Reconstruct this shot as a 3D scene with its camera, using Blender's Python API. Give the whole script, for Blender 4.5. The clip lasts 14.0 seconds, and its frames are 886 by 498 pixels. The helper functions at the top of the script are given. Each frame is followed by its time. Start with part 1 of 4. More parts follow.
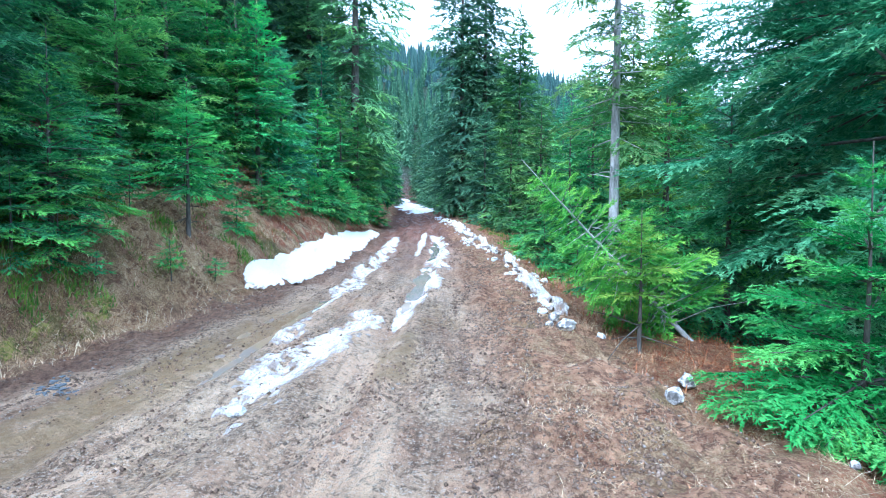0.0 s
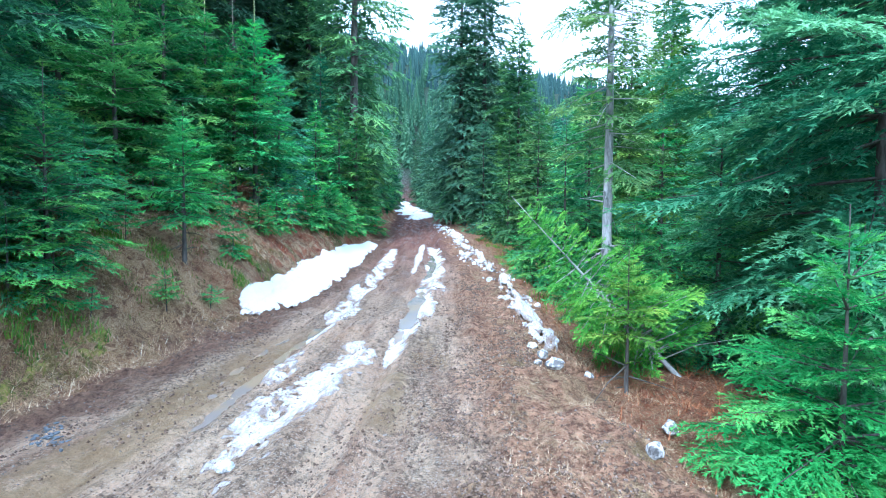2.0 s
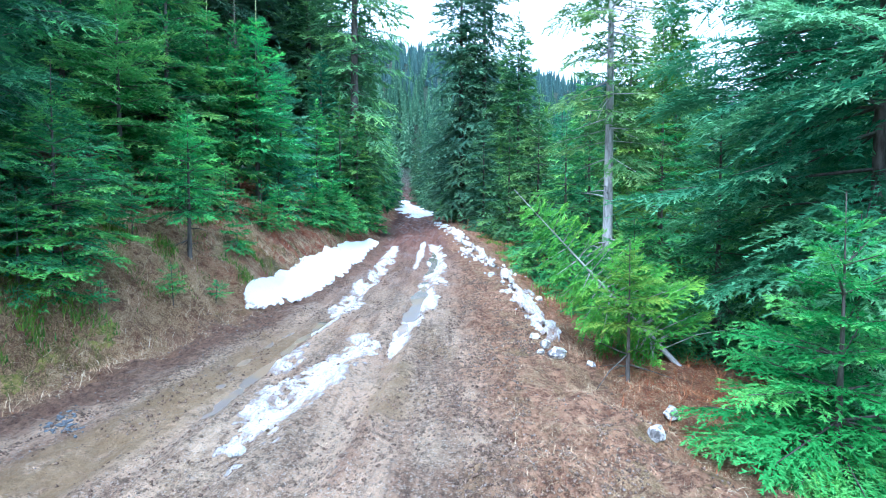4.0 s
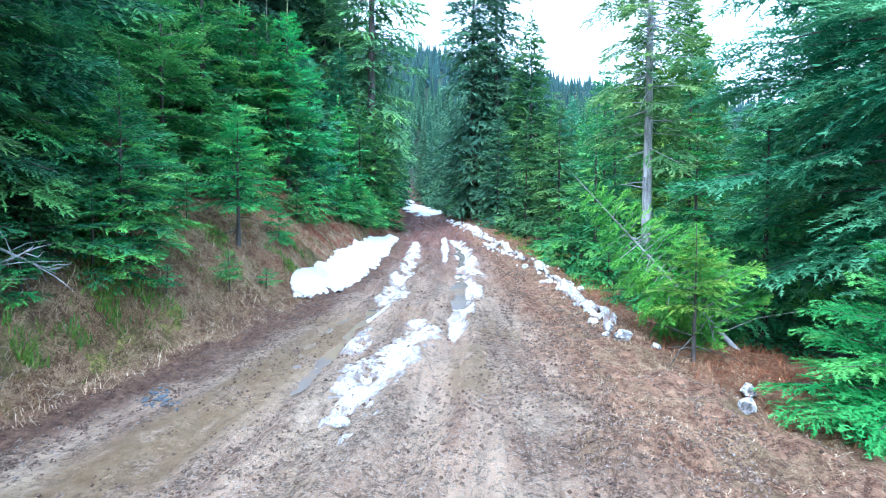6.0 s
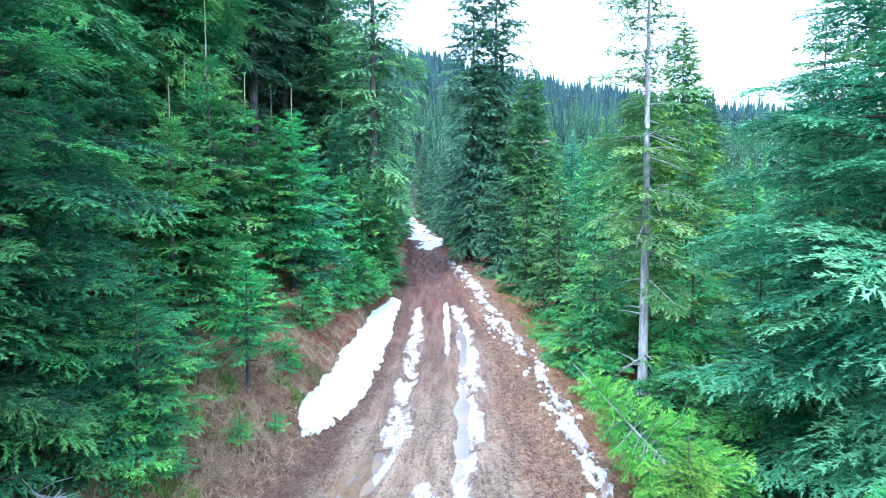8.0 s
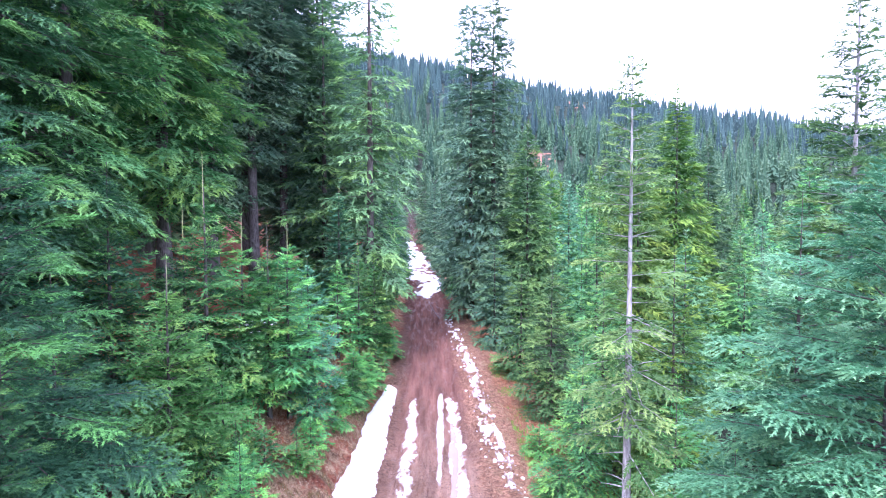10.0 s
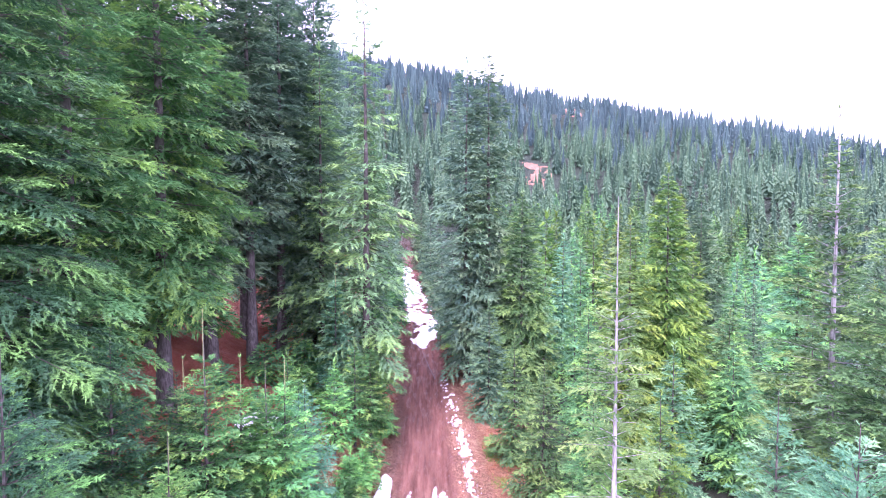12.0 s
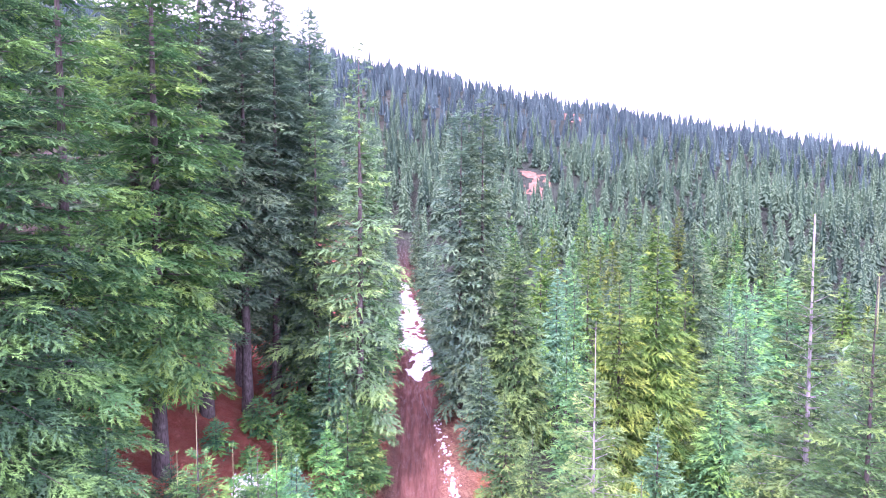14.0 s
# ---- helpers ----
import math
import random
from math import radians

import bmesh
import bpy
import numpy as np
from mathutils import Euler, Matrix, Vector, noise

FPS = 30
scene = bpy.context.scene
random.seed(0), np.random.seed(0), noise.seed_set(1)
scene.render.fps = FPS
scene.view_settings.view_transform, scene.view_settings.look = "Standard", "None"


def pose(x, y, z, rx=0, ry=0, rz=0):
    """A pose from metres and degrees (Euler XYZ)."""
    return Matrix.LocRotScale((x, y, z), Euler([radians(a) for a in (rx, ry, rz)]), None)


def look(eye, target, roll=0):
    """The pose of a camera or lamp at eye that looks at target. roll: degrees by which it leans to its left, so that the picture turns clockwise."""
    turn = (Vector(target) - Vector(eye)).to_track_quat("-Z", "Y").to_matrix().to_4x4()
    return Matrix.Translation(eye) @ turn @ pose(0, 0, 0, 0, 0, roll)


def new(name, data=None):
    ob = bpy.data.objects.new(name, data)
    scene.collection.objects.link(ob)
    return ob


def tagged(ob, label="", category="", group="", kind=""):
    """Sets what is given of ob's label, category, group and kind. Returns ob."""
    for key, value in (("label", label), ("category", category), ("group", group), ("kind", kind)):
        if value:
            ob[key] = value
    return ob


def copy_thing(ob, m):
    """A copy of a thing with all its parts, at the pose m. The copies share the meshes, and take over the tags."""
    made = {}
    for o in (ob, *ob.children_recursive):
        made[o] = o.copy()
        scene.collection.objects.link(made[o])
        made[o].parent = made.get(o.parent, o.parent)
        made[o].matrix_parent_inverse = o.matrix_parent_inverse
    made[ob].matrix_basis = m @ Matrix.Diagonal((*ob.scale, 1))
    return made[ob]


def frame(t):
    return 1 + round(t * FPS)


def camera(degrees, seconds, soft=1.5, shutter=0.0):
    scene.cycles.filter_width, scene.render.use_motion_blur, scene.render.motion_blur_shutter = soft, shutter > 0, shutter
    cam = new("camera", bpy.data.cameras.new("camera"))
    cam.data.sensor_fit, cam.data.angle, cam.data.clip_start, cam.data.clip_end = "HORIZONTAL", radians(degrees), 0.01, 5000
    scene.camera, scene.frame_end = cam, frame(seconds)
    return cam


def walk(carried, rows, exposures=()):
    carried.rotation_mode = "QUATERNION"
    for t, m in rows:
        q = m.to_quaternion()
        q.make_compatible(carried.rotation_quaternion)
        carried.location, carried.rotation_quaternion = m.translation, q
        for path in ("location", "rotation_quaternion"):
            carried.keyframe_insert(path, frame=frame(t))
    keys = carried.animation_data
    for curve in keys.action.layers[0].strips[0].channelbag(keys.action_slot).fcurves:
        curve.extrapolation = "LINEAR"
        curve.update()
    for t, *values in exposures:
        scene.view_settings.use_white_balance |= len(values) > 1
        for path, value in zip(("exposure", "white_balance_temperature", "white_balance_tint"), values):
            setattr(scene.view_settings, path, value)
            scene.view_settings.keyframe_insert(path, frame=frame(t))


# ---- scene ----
cam = camera(77.9, 14.0, soft=1.0)
PATH = [
    (0, (0.025, -0.286, 1.96), (-0.034, 1.711, 1.869), 0.3),
    (0.5, (0.066, -0.285, 2.228), (0.004, 1.712, 2.136), 0.3),
    (1, (0.108, -0.31, 2.352), (0.045, 1.686, 2.258), 0.3),
    (1.5, (0.151, -0.355, 2.305), (0.088, 1.641, 2.213), 0.3),
    (2, (0.182, -0.357, 2.539), (0.119, 1.64, 2.446), 0.4),
    (2.5, (0.203, -0.357, 2.612), (0.139, 1.64, 2.518), 0.3),
    (4.8, (-0.059, -0.539, 2.295), (-0.121, 1.458, 2.199), 0.1),
    (5, (-0.361, -0.542, 2.268), (-0.42, 1.455, 2.176), 0.3),
    (5.5, (-0.735, -0.606, 2.229), (-0.793, 1.391, 2.137), 0.3),
    (6, (-0.891, -0.669, 2.188), (-0.947, 1.328, 2.096), 0.2),
    (6.5, (-0.982, -0.73, 2.623), (-1.038, 1.267, 2.531), 0.2),
    (7, (-1.0, -0.78, 3.361), (-1.057, 1.217, 3.268), 0.1),
    (7.5, (-0.988, -0.831, 4.284), (-1.045, 1.166, 4.188), 0.1),
    (8, (-0.926, -0.903, 5.333), (-0.985, 1.093, 5.238), -0.1),
    (8.5, (-0.857, -0.939, 6.349), (-0.919, 1.058, 6.254), -0.2),
    (9, (-0.807, -1.089, 7.486), (-0.869, 0.908, 7.39), -0.1),
    (9.2, (-0.747, -1.081, 7.884), (-0.814, 0.916, 7.794), -0.2),
    (11.3, (-0.488, -1.272, 13.072), (-0.551, 0.725, 12.968), 0.1),
    (11.5, (-0.528, -1.309, 13.455), (-0.585, 0.688, 13.358), -0.1),
    (12, (-0.429, -1.423, 14.627), (-0.485, 0.574, 14.531), 0.0),
    (12.5, (-0.337, -1.531, 15.812), (-0.391, 0.466, 15.716), 0.0),
    (13, (-0.208, -1.647, 16.766), (-0.261, 0.35, 16.669), 0.1),
    (13.5, (-0.086, -1.716, 17.305), (-0.139, 0.281, 17.208), 0.1),
    (14, (-0.016, -1.78, 17.921), (-0.07, 0.216, 17.822), 0.2),
]
walk(cam, [(t, look(eye, target, roll)) for t, eye, target, roll in PATH],
     [(0.0, 1.94, 4800, 6), (6.0, 2.02, 4790, 8), (7.5, 2.10, 4790, 8), (9.0, 2.14, 5200, 32), (11.5, 2.44, 5850, 66), (14.0, 2.52, 6020, 82)])

# ---- light ----
SUN_EL, SUN_AZ = radians(48), radians(200)
world = bpy.data.worlds.new("overcast_sky")
world.use_nodes = True
scene.world = world
wn = world.node_tree
wn.nodes.clear()
sky = wn.nodes.new("ShaderNodeTexSky")
sky.sky_type, sky.sun_disc = 'NISHITA', False
sky.sun_elevation, sky.sun_rotation = SUN_EL, SUN_AZ
sky.air_density, sky.dust_density = 1.0, 4.0
veil = wn.nodes.new("ShaderNodeMix")          # high cloud that whitens the sky
veil.data_type = 'RGBA'
veil.inputs[0].default_value = 0.8
veil.inputs[7].default_value = (7.6, 8.2, 8.8, 1)
bg = wn.nodes.new("ShaderNodeBackground")
bg.inputs[1].default_value = 0.13
wout = wn.nodes.new("ShaderNodeOutputWorld")
wn.links.new(sky.outputs[0], veil.inputs[6])
wn.links.new(veil.outputs[2], bg.inputs[0])
wn.links.new(bg.outputs[0], wout.inputs[0])

sun = new("sun", bpy.data.lights.new("sun", 'SUN'))
sun.data.energy, sun.data.angle, sun.data.color = 1.5, radians(12), (1.0, 0.96, 0.9)
sun.rotation_euler = (radians(42), 0, radians(-20))


# ---- materials ----
class Nodes:
    """A short way to write a material's nodes."""

    def __init__(self, name):
        self.mat = bpy.data.materials.new(name)
        self.mat.use_nodes = True
        self.t = self.mat.node_tree
        self.t.nodes.clear()

    def add(self, kind, uv_map=None, data_type=None, operation=None):
        n = self.t.nodes.new(kind)
        if uv_map:
            n.uv_map = uv_map
        if data_type:
            n.data_type = data_type
        if operation:
            n.operation = operation
        return n

    def link(self, a, b):
        self.t.links.new(a, b)

    def put(self, socket, v):
        if isinstance(v, bpy.types.NodeSocket):
            self.link(v, socket)
        else:
            socket.default_value = v

    def noise(self, scale, detail=4.0, rough=0.6, vec=None, distort=0.0):
        n = self.add("ShaderNodeTexNoise")
        n.inputs["Scale"].default_value, n.inputs["Detail"].default_value = scale, detail
        n.inputs["Roughness"].default_value, n.inputs["Distortion"].default_value = rough, distort
        if vec is not None:
            self.link(vec, n.inputs["Vector"])
        return n.outputs["Fac"]

    def vec(self):
        return self.add("ShaderNodeTexCoord").outputs["Object"]

    def scaled(self, v, s):
        n = self.add("ShaderNodeMapping")
        self.link(v, n.inputs["Vector"])
        n.inputs["Scale"].default_value = s
        return n.outputs[0]

    def ramp(self, f, lo, hi, smooth=True):
        n = self.add("ShaderNodeMapRange")
        n.interpolation_type = 'SMOOTHSTEP' if smooth else 'LINEAR'
        self.put(n.inputs["Value"], f)
        n.inputs["From Min"].default_value, n.inputs["From Max"].default_value = lo, hi
        return n.outputs["Result"]

    def mix(self, f, a, b):
        n = self.add("ShaderNodeMix", data_type='RGBA')
        self.put(n.inputs[0], f)
        self.put(n.inputs[6], a if isinstance(a, bpy.types.NodeSocket) else (*a, 1))
        self.put(n.inputs[7], b if isinstance(b, bpy.types.NodeSocket) else (*b, 1))
        return n.outputs[2]

    def math(self, op, a, b=0.0):
        n = self.add("ShaderNodeMath", operation=op)
        self.put(n.inputs[0], a)
        self.put(n.inputs[1], b)
        return n.outputs[0]

    def bump(self, h, strength, dist):
        n = self.add("ShaderNodeBump")
        n.inputs["Strength"].default_value, n.inputs["Distance"].default_value = strength, dist
        self.link(h, n.inputs["Height"])
        return n.outputs[0]

    def finish(self, color, rough=0.9, normal=None, spec=0.3, sss=0.0, translucent=0.0):
        p = self.add("ShaderNodeBsdfPrincipled")
        self.put(p.inputs["Base Color"], color if isinstance(color, bpy.types.NodeSocket) else (*color, 1))
        self.put(p.inputs["Roughness"], rough)
        self.put(p.inputs["Specular IOR Level"], spec)
        p.inputs["Subsurface Weight"].default_value = sss
        if normal is not None:
            self.link(normal, p.inputs["Normal"])
        out = self.add("ShaderNodeOutputMaterial")
        last = p.outputs[0]
        if translucent:
            tr = self.add("ShaderNodeBsdfTranslucent")
            self.put(tr.inputs[0], color)
            mx = self.add("ShaderNodeMixShader")
            mx.inputs[0].default_value = translucent
            self.link(last, mx.inputs[1])
            self.link(tr.outputs[0], mx.inputs[2])
            last = mx.outputs[0]
        self.link(last, out.inputs[0])
        return self.mat


def needle_material(name, deep, light, tip, tipness=0.5):
    """Needles: deep to light tones, varied tree by tree and spray by spray; towards the twig ends a paler colour holds
    both fresh growth and sunlit highlight.
    """
    n = Nodes(name)
    uv = n.add("ShaderNodeUVMap", uv_map="growth").outputs[0]
    sep = n.add("ShaderNodeSeparateXYZ")
    n.link(uv, sep.inputs[0])
    ob = n.add("ShaderNodeObjectInfo").outputs["Random"]
    patch = n.noise(1.1, 2.0, 0.5, n.vec())
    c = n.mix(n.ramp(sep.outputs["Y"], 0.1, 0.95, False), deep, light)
    c = n.mix(n.math('MULTIPLY', n.ramp(sep.outputs["X"], 0.4, 0.95), n.math('MULTIPLY', n.ramp(patch, 0.30, 0.58), tipness)), c, tip)
    comb = n.noise(34, 3.0, 0.75, n.vec())          # needles along the shoots, light against dark
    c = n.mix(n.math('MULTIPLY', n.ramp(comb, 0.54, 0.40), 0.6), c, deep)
    hsv = n.add("ShaderNodeHueSaturation")
    n.link(c, hsv.inputs["Color"])
    n.link(n.math('ADD', n.math('MULTIPLY', ob, 0.04), 0.48), hsv.inputs["Hue"])
    n.link(n.math('ADD', n.math('MULTIPLY', ob, 0.35), 0.9), hsv.inputs["Value"])
    return n.finish(hsv.outputs[0], 0.6, spec=0.2, translucent=0.34)


def bark_material(name, a, b):
    n = Nodes(name)
    v = n.vec()
    g = n.noise(14, 5, 0.7, n.scaled(v, (1, 1, 0.22)))
    s = n.noise(2.5, 3, 0.6, v)
    c = n.mix(n.ramp(g, 0.3, 0.7), a, b)
    c = n.mix(n.math('MULTIPLY', n.ramp(s, 0.5, 0.75), 0.4), c, (0.22, 0.23, 0.20))
    return n.finish(c, 0.9, n.bump(g, 0.8, 0.02))


NEEDLE = {
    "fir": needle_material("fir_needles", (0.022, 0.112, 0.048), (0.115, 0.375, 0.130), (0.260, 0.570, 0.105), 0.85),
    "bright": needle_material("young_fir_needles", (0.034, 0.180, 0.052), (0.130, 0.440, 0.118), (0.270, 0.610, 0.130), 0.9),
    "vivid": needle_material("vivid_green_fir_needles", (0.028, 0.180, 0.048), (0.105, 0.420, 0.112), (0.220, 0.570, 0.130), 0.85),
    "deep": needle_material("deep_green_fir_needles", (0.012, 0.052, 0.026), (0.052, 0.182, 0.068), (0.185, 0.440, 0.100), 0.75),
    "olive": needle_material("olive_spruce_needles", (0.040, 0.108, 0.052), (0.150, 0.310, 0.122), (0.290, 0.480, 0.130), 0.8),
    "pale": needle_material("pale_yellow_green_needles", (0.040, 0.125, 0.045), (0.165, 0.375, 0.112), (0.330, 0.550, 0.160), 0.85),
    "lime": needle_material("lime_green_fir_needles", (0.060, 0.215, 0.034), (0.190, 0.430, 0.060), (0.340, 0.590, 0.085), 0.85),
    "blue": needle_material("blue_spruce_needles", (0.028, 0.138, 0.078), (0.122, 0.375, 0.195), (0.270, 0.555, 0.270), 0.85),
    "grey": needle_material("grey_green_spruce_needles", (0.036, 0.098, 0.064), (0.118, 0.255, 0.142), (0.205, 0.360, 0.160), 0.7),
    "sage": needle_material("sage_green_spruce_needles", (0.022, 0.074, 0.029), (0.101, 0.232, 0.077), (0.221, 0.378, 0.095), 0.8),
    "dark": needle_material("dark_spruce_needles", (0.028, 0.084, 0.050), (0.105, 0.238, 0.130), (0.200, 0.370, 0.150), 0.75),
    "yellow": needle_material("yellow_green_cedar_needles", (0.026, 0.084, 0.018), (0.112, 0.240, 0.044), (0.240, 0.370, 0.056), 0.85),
    # aerial haze is put into these two colours, bluer with distance
    "far": needle_material("distant_haze_blue_needles", (0.030, 0.070, 0.068), (0.085, 0.165, 0.142), (0.130, 0.220, 0.150), 0.5),
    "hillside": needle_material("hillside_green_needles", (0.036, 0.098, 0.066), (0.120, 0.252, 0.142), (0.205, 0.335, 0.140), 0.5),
}
BARK = bark_material("grey_bark", (0.036, 0.032, 0.029), (0.118, 0.110, 0.102))
LEADER = bark_material("pale_leader_bark", (0.15, 0.19, 0.075), (0.31, 0.36, 0.165))
BARK_PALE = bark_material("pale_weathered_bark", (0.15, 0.155, 0.155), (0.40, 0.41, 0.42))


def ground_material(name):
    """Road mud, damp ruts, brown verge, dead grass and forest floor, told apart by the distance u from the road's middle (UV, metres)."""
    n = Nodes(name)
    uv = n.add("ShaderNodeUVMap", uv_map="road").outputs[0]
    sep = n.add("ShaderNodeSeparateXYZ")
    n.link(uv, sep.inputs[0])
    v = n.vec()
    wob = n.math('MULTIPLY', n.math('SUBTRACT', n.noise(0.9, 4, 0.65, v), 0.5), 1.5)
    u = n.math('ADD', sep.outputs["X"], wob)
    fine = n.noise(38, 4, 0.75, v)
    mid = n.noise(6, 5, 0.7, v)
    big = n.noise(0.7, 4, 0.6, v)
    grain = n.noise(70, 3, 0.7, v)
    # dead straw and leaf litter
    straw = n.mix(n.ramp(n.noise(26, 6, 0.8, v, 1.5), 0.38, 0.62), (0.068, 0.030, 0.015), (0.620, 0.415, 0.225))
    straw = n.mix(n.math('MULTIPLY', n.ramp(n.noise(1.3, 5, 0.7, v), 0.44, 0.58), 0.85), straw, n.mix(n.ramp(n.noise(30, 5, 0.8, v, 1.5), 0.4, 0.6), (0.270, 0.155, 0.076), (0.800, 0.585, 0.350)))
    straw = n.mix(n.math('MULTIPLY', n.ramp(n.noise(4.2, 6, 0.75, v, 0.8), 0.50, 0.60), 0.8), straw, n.mix(n.ramp(fine, 0.4, 0.6), (0.052, 0.026, 0.014), (0.25, 0.125, 0.070)))
    moss = n.mix(n.ramp(mid, 0.3, 0.7), (0.053, 0.07, 0.014), (0.212, 0.20, 0.041))
    straw = n.mix(n.math('MULTIPLY', n.ramp(big, 0.56, 0.68), 0.75), straw, moss)
    litter = n.mix(n.ramp(mid, 0.3, 0.7), (0.159, 0.046, 0.024), (0.445, 0.150, 0.074))
    bank = n.mix(n.math('MULTIPLY', n.ramp(n.noise(1.6, 4, 0.6, v), 0.42, 0.62), n.math('ADD', 0.15, n.math('MULTIPLY', n.ramp(sep.outputs["Y"], 9, 16), 0.85))), straw, litter)
    # loose red-brown earth on the shoulders
    earth = n.mix(n.ramp(mid, 0.3, 0.72), (0.26, 0.118, 0.068), (0.72, 0.420, 0.255))
    earth = n.mix(n.math('MULTIPLY', n.ramp(fine, 0.53, 0.68), 0.7), earth, (0.56, 0.42, 0.29))
    # crevice shade between clods, painted dark into the earth
    earth = n.mix(n.math('MULTIPLY', n.ramp(n.noise(15, 6, 0.8, v), 0.49, 0.57), 0.75), earth, (0.085, 0.036, 0.022))
    # wet dark earth thrown up along the foot of the bank
    earth = n.mix(n.math('MULTIPLY', n.ramp(u, -0.6, -1.5), 0.72), earth, n.mix(n.ramp(n.noise(11, 6, 0.8, v), 0.38, 0.62), (0.070, 0.038, 0.026), (0.30, 0.175, 0.120)))
    # packed grey gravel and mud
    along = n.noise(3.2, 5, 0.65, n.scaled(uv, (1.0, 0.10, 1)))
    mud = n.mix(n.ramp(along, 0.32, 0.66), (0.430, 0.255, 0.163), (0.860, 0.622, 0.430))
    mud = n.mix(n.ramp(n.noise(0.55, 3, 0.6, v), 0.42, 0.66), mud, n.mix(n.ramp(mid, .3, .7), (0.470, 0.325, 0.217), (0.840, 0.636, 0.445)))
    warm = n.ramp(n.noise(0.8, 4, 0.65, n.scaled(uv, (1.4, 0.5, 1))), 0.52, 0.68)
    mud = n.mix(n.math('MULTIPLY', warm, 0.75), mud, (0.441, 0.28, 0.135))
    track = n.ramp(n.noise(7, 5, 0.75, n.scaled(uv, (1.6, 0.16, 1))), 0.52, 0.62)
    mud = n.mix(n.math('MULTIPLY', track, 0.45), mud, (0.100, 0.062, 0.043))
    # wet dark clods and lumps; the shade of their gaps is painted in too
    clod_shade = n.ramp(n.noise(17, 6, 0.8, n.scaled(uv, (1.0, 0.55, 1))), 0.51, 0.60)
    mud = n.mix(n.math('MULTIPLY', clod_shade, 0.7), mud, (0.070, 0.046, 0.033))
    lumpy = n.math('MULTIPLY', n.ramp(n.noise(0.9, 4, 0.65, n.scaled(uv, (1.8, 0.25, 1))), 0.42, 0.56), n.ramp(n.noise(15, 6, 0.85, v), 0.49, 0.55))
    mud = n.mix(n.math('MULTIPLY', lumpy, 0.75), mud, (0.120, 0.080, 0.056))
    mud = n.mix(n.math('MULTIPLY', n.ramp(n.noise(34, 4, 0.75, v), 0.55, 0.60), 0.85), mud, (0.693, 0.58, 0.477))
    mud = n.mix(n.math('MULTIPLY', n.ramp(grain, 0.42, 0.34), 0.6), mud, (0.063, 0.042, 0.031))
    # tyre lugs pressed into soft mud, in bands along the road
    skew = n.math('ADD', n.math('MULTIPLY', n.math('PINGPONG', sep.outputs["X"], 0.16), 20.0), n.math('MULTIPLY', n.noise(2.5, 3, 0.6, v), 9.0))
    rows = n.math('SINE', n.math('ADD', n.math('MULTIPLY', sep.outputs["Y"], 42.0), skew))
    band = n.math('MULTIPLY', n.ramp(n.math('PINGPONG', n.math('ADD', sep.outputs["X"], 0.23), 0.45), 0.26, 0.36), n.ramp(n.noise(1.1, 4, 0.65, n.scaled(uv, (1.2, 0.4, 1))), 0.50, 0.60))
    lug = n.math('MULTIPLY', n.ramp(rows, -0.2, 0.5), band)
    # groove shade of the lugs, painted dark into mud and earth
    mud = n.mix(n.math('MULTIPLY', lug, 0.35), mud, (0.13, 0.088, 0.07))
    earth = n.mix(n.math('MULTIPLY', lug, 0.5), earth, (0.085, 0.038, 0.024))
    # smooth ochre silt washed into the outer wheel track
    silt = n.math('MULTIPLY', n.ramp(n.math('ABSOLUTE', n.math('ADD', sep.outputs["X"], 0.95)), 0.42, 0.16), n.math('MULTIPLY', n.ramp(sep.outputs["Y"], 11.5, 8.5), n.ramp(n.noise(1.7, 5, 0.7, n.scaled(uv, (1.6, 0.45, 1))), 0.38, 0.50)))
    pool = n.math('MULTIPLY', n.ramp(n.math('ABSOLUTE', n.math('SUBTRACT', sep.outputs["X"], 0.95)), 0.24, 0.10), n.math('MULTIPLY', n.ramp(n.math('ABSOLUTE', n.math('SUBTRACT', sep.outputs["Y"], 6.4)), 1.3, 0.7), n.ramp(n.noise(2.3, 4, 0.7, v), 0.42, 0.55)))
    silt = n.math('MAXIMUM', silt, pool)
    mud = n.mix(n.math('MULTIPLY', silt, 0.8), mud, n.mix(n.ramp(mid, 0.3, 0.7), (0.36, 0.235, 0.12), (0.50, 0.35, 0.20)))
    # further along the road the mud turns red
    mud = n.mix(n.math('MULTIPLY', n.ramp(sep.outputs["Y"], 6, 27), 0.95), mud, n.mix(n.ramp(along, 0.3, 0.7), (0.18, 0.072, 0.050), (0.36, 0.175, 0.125)))
    mud = n.mix(n.ramp(sep.outputs["Y"], 30, 46), mud, n.mix(n.ramp(along, 0.3, 0.7), (0.14, 0.058, 0.043), (0.31, 0.145, 0.105)))
    earth = n.mix(n.ramp(sep.outputs["Y"], 28, 46), earth, n.mix(n.ramp(mid, 0.3, 0.7), (0.06, 0.024, 0.015), (0.19, 0.07, 0.042)))
    c = n.mix(n.ramp(u, -2.15, -2.75), earth, bank)
    c = n.mix(n.math('MULTIPLY', n.ramp(u, -1.95, -1.3), n.ramp(u, 2.1, 1.4)), c, mud)
    c = n.mix(n.math('MULTIPLY', n.ramp(u, -5.0, -6.5), n.math('MULTIPLY', n.ramp(sep.outputs["Y"], 15, 21), 0.85)), c, n.mix(n.ramp(fine, 0.3, 0.7), (0.20, 0.052, 0.032), (0.46, 0.135, 0.080)))
    tuft = n.math('MULTIPLY', n.ramp(n.noise(1.9, 5, 0.7, v), 0.47, 0.58), n.math('MULTIPLY', n.ramp(u, 2.0, 2.5), 0.8))
    c = n.mix(tuft, c, straw)
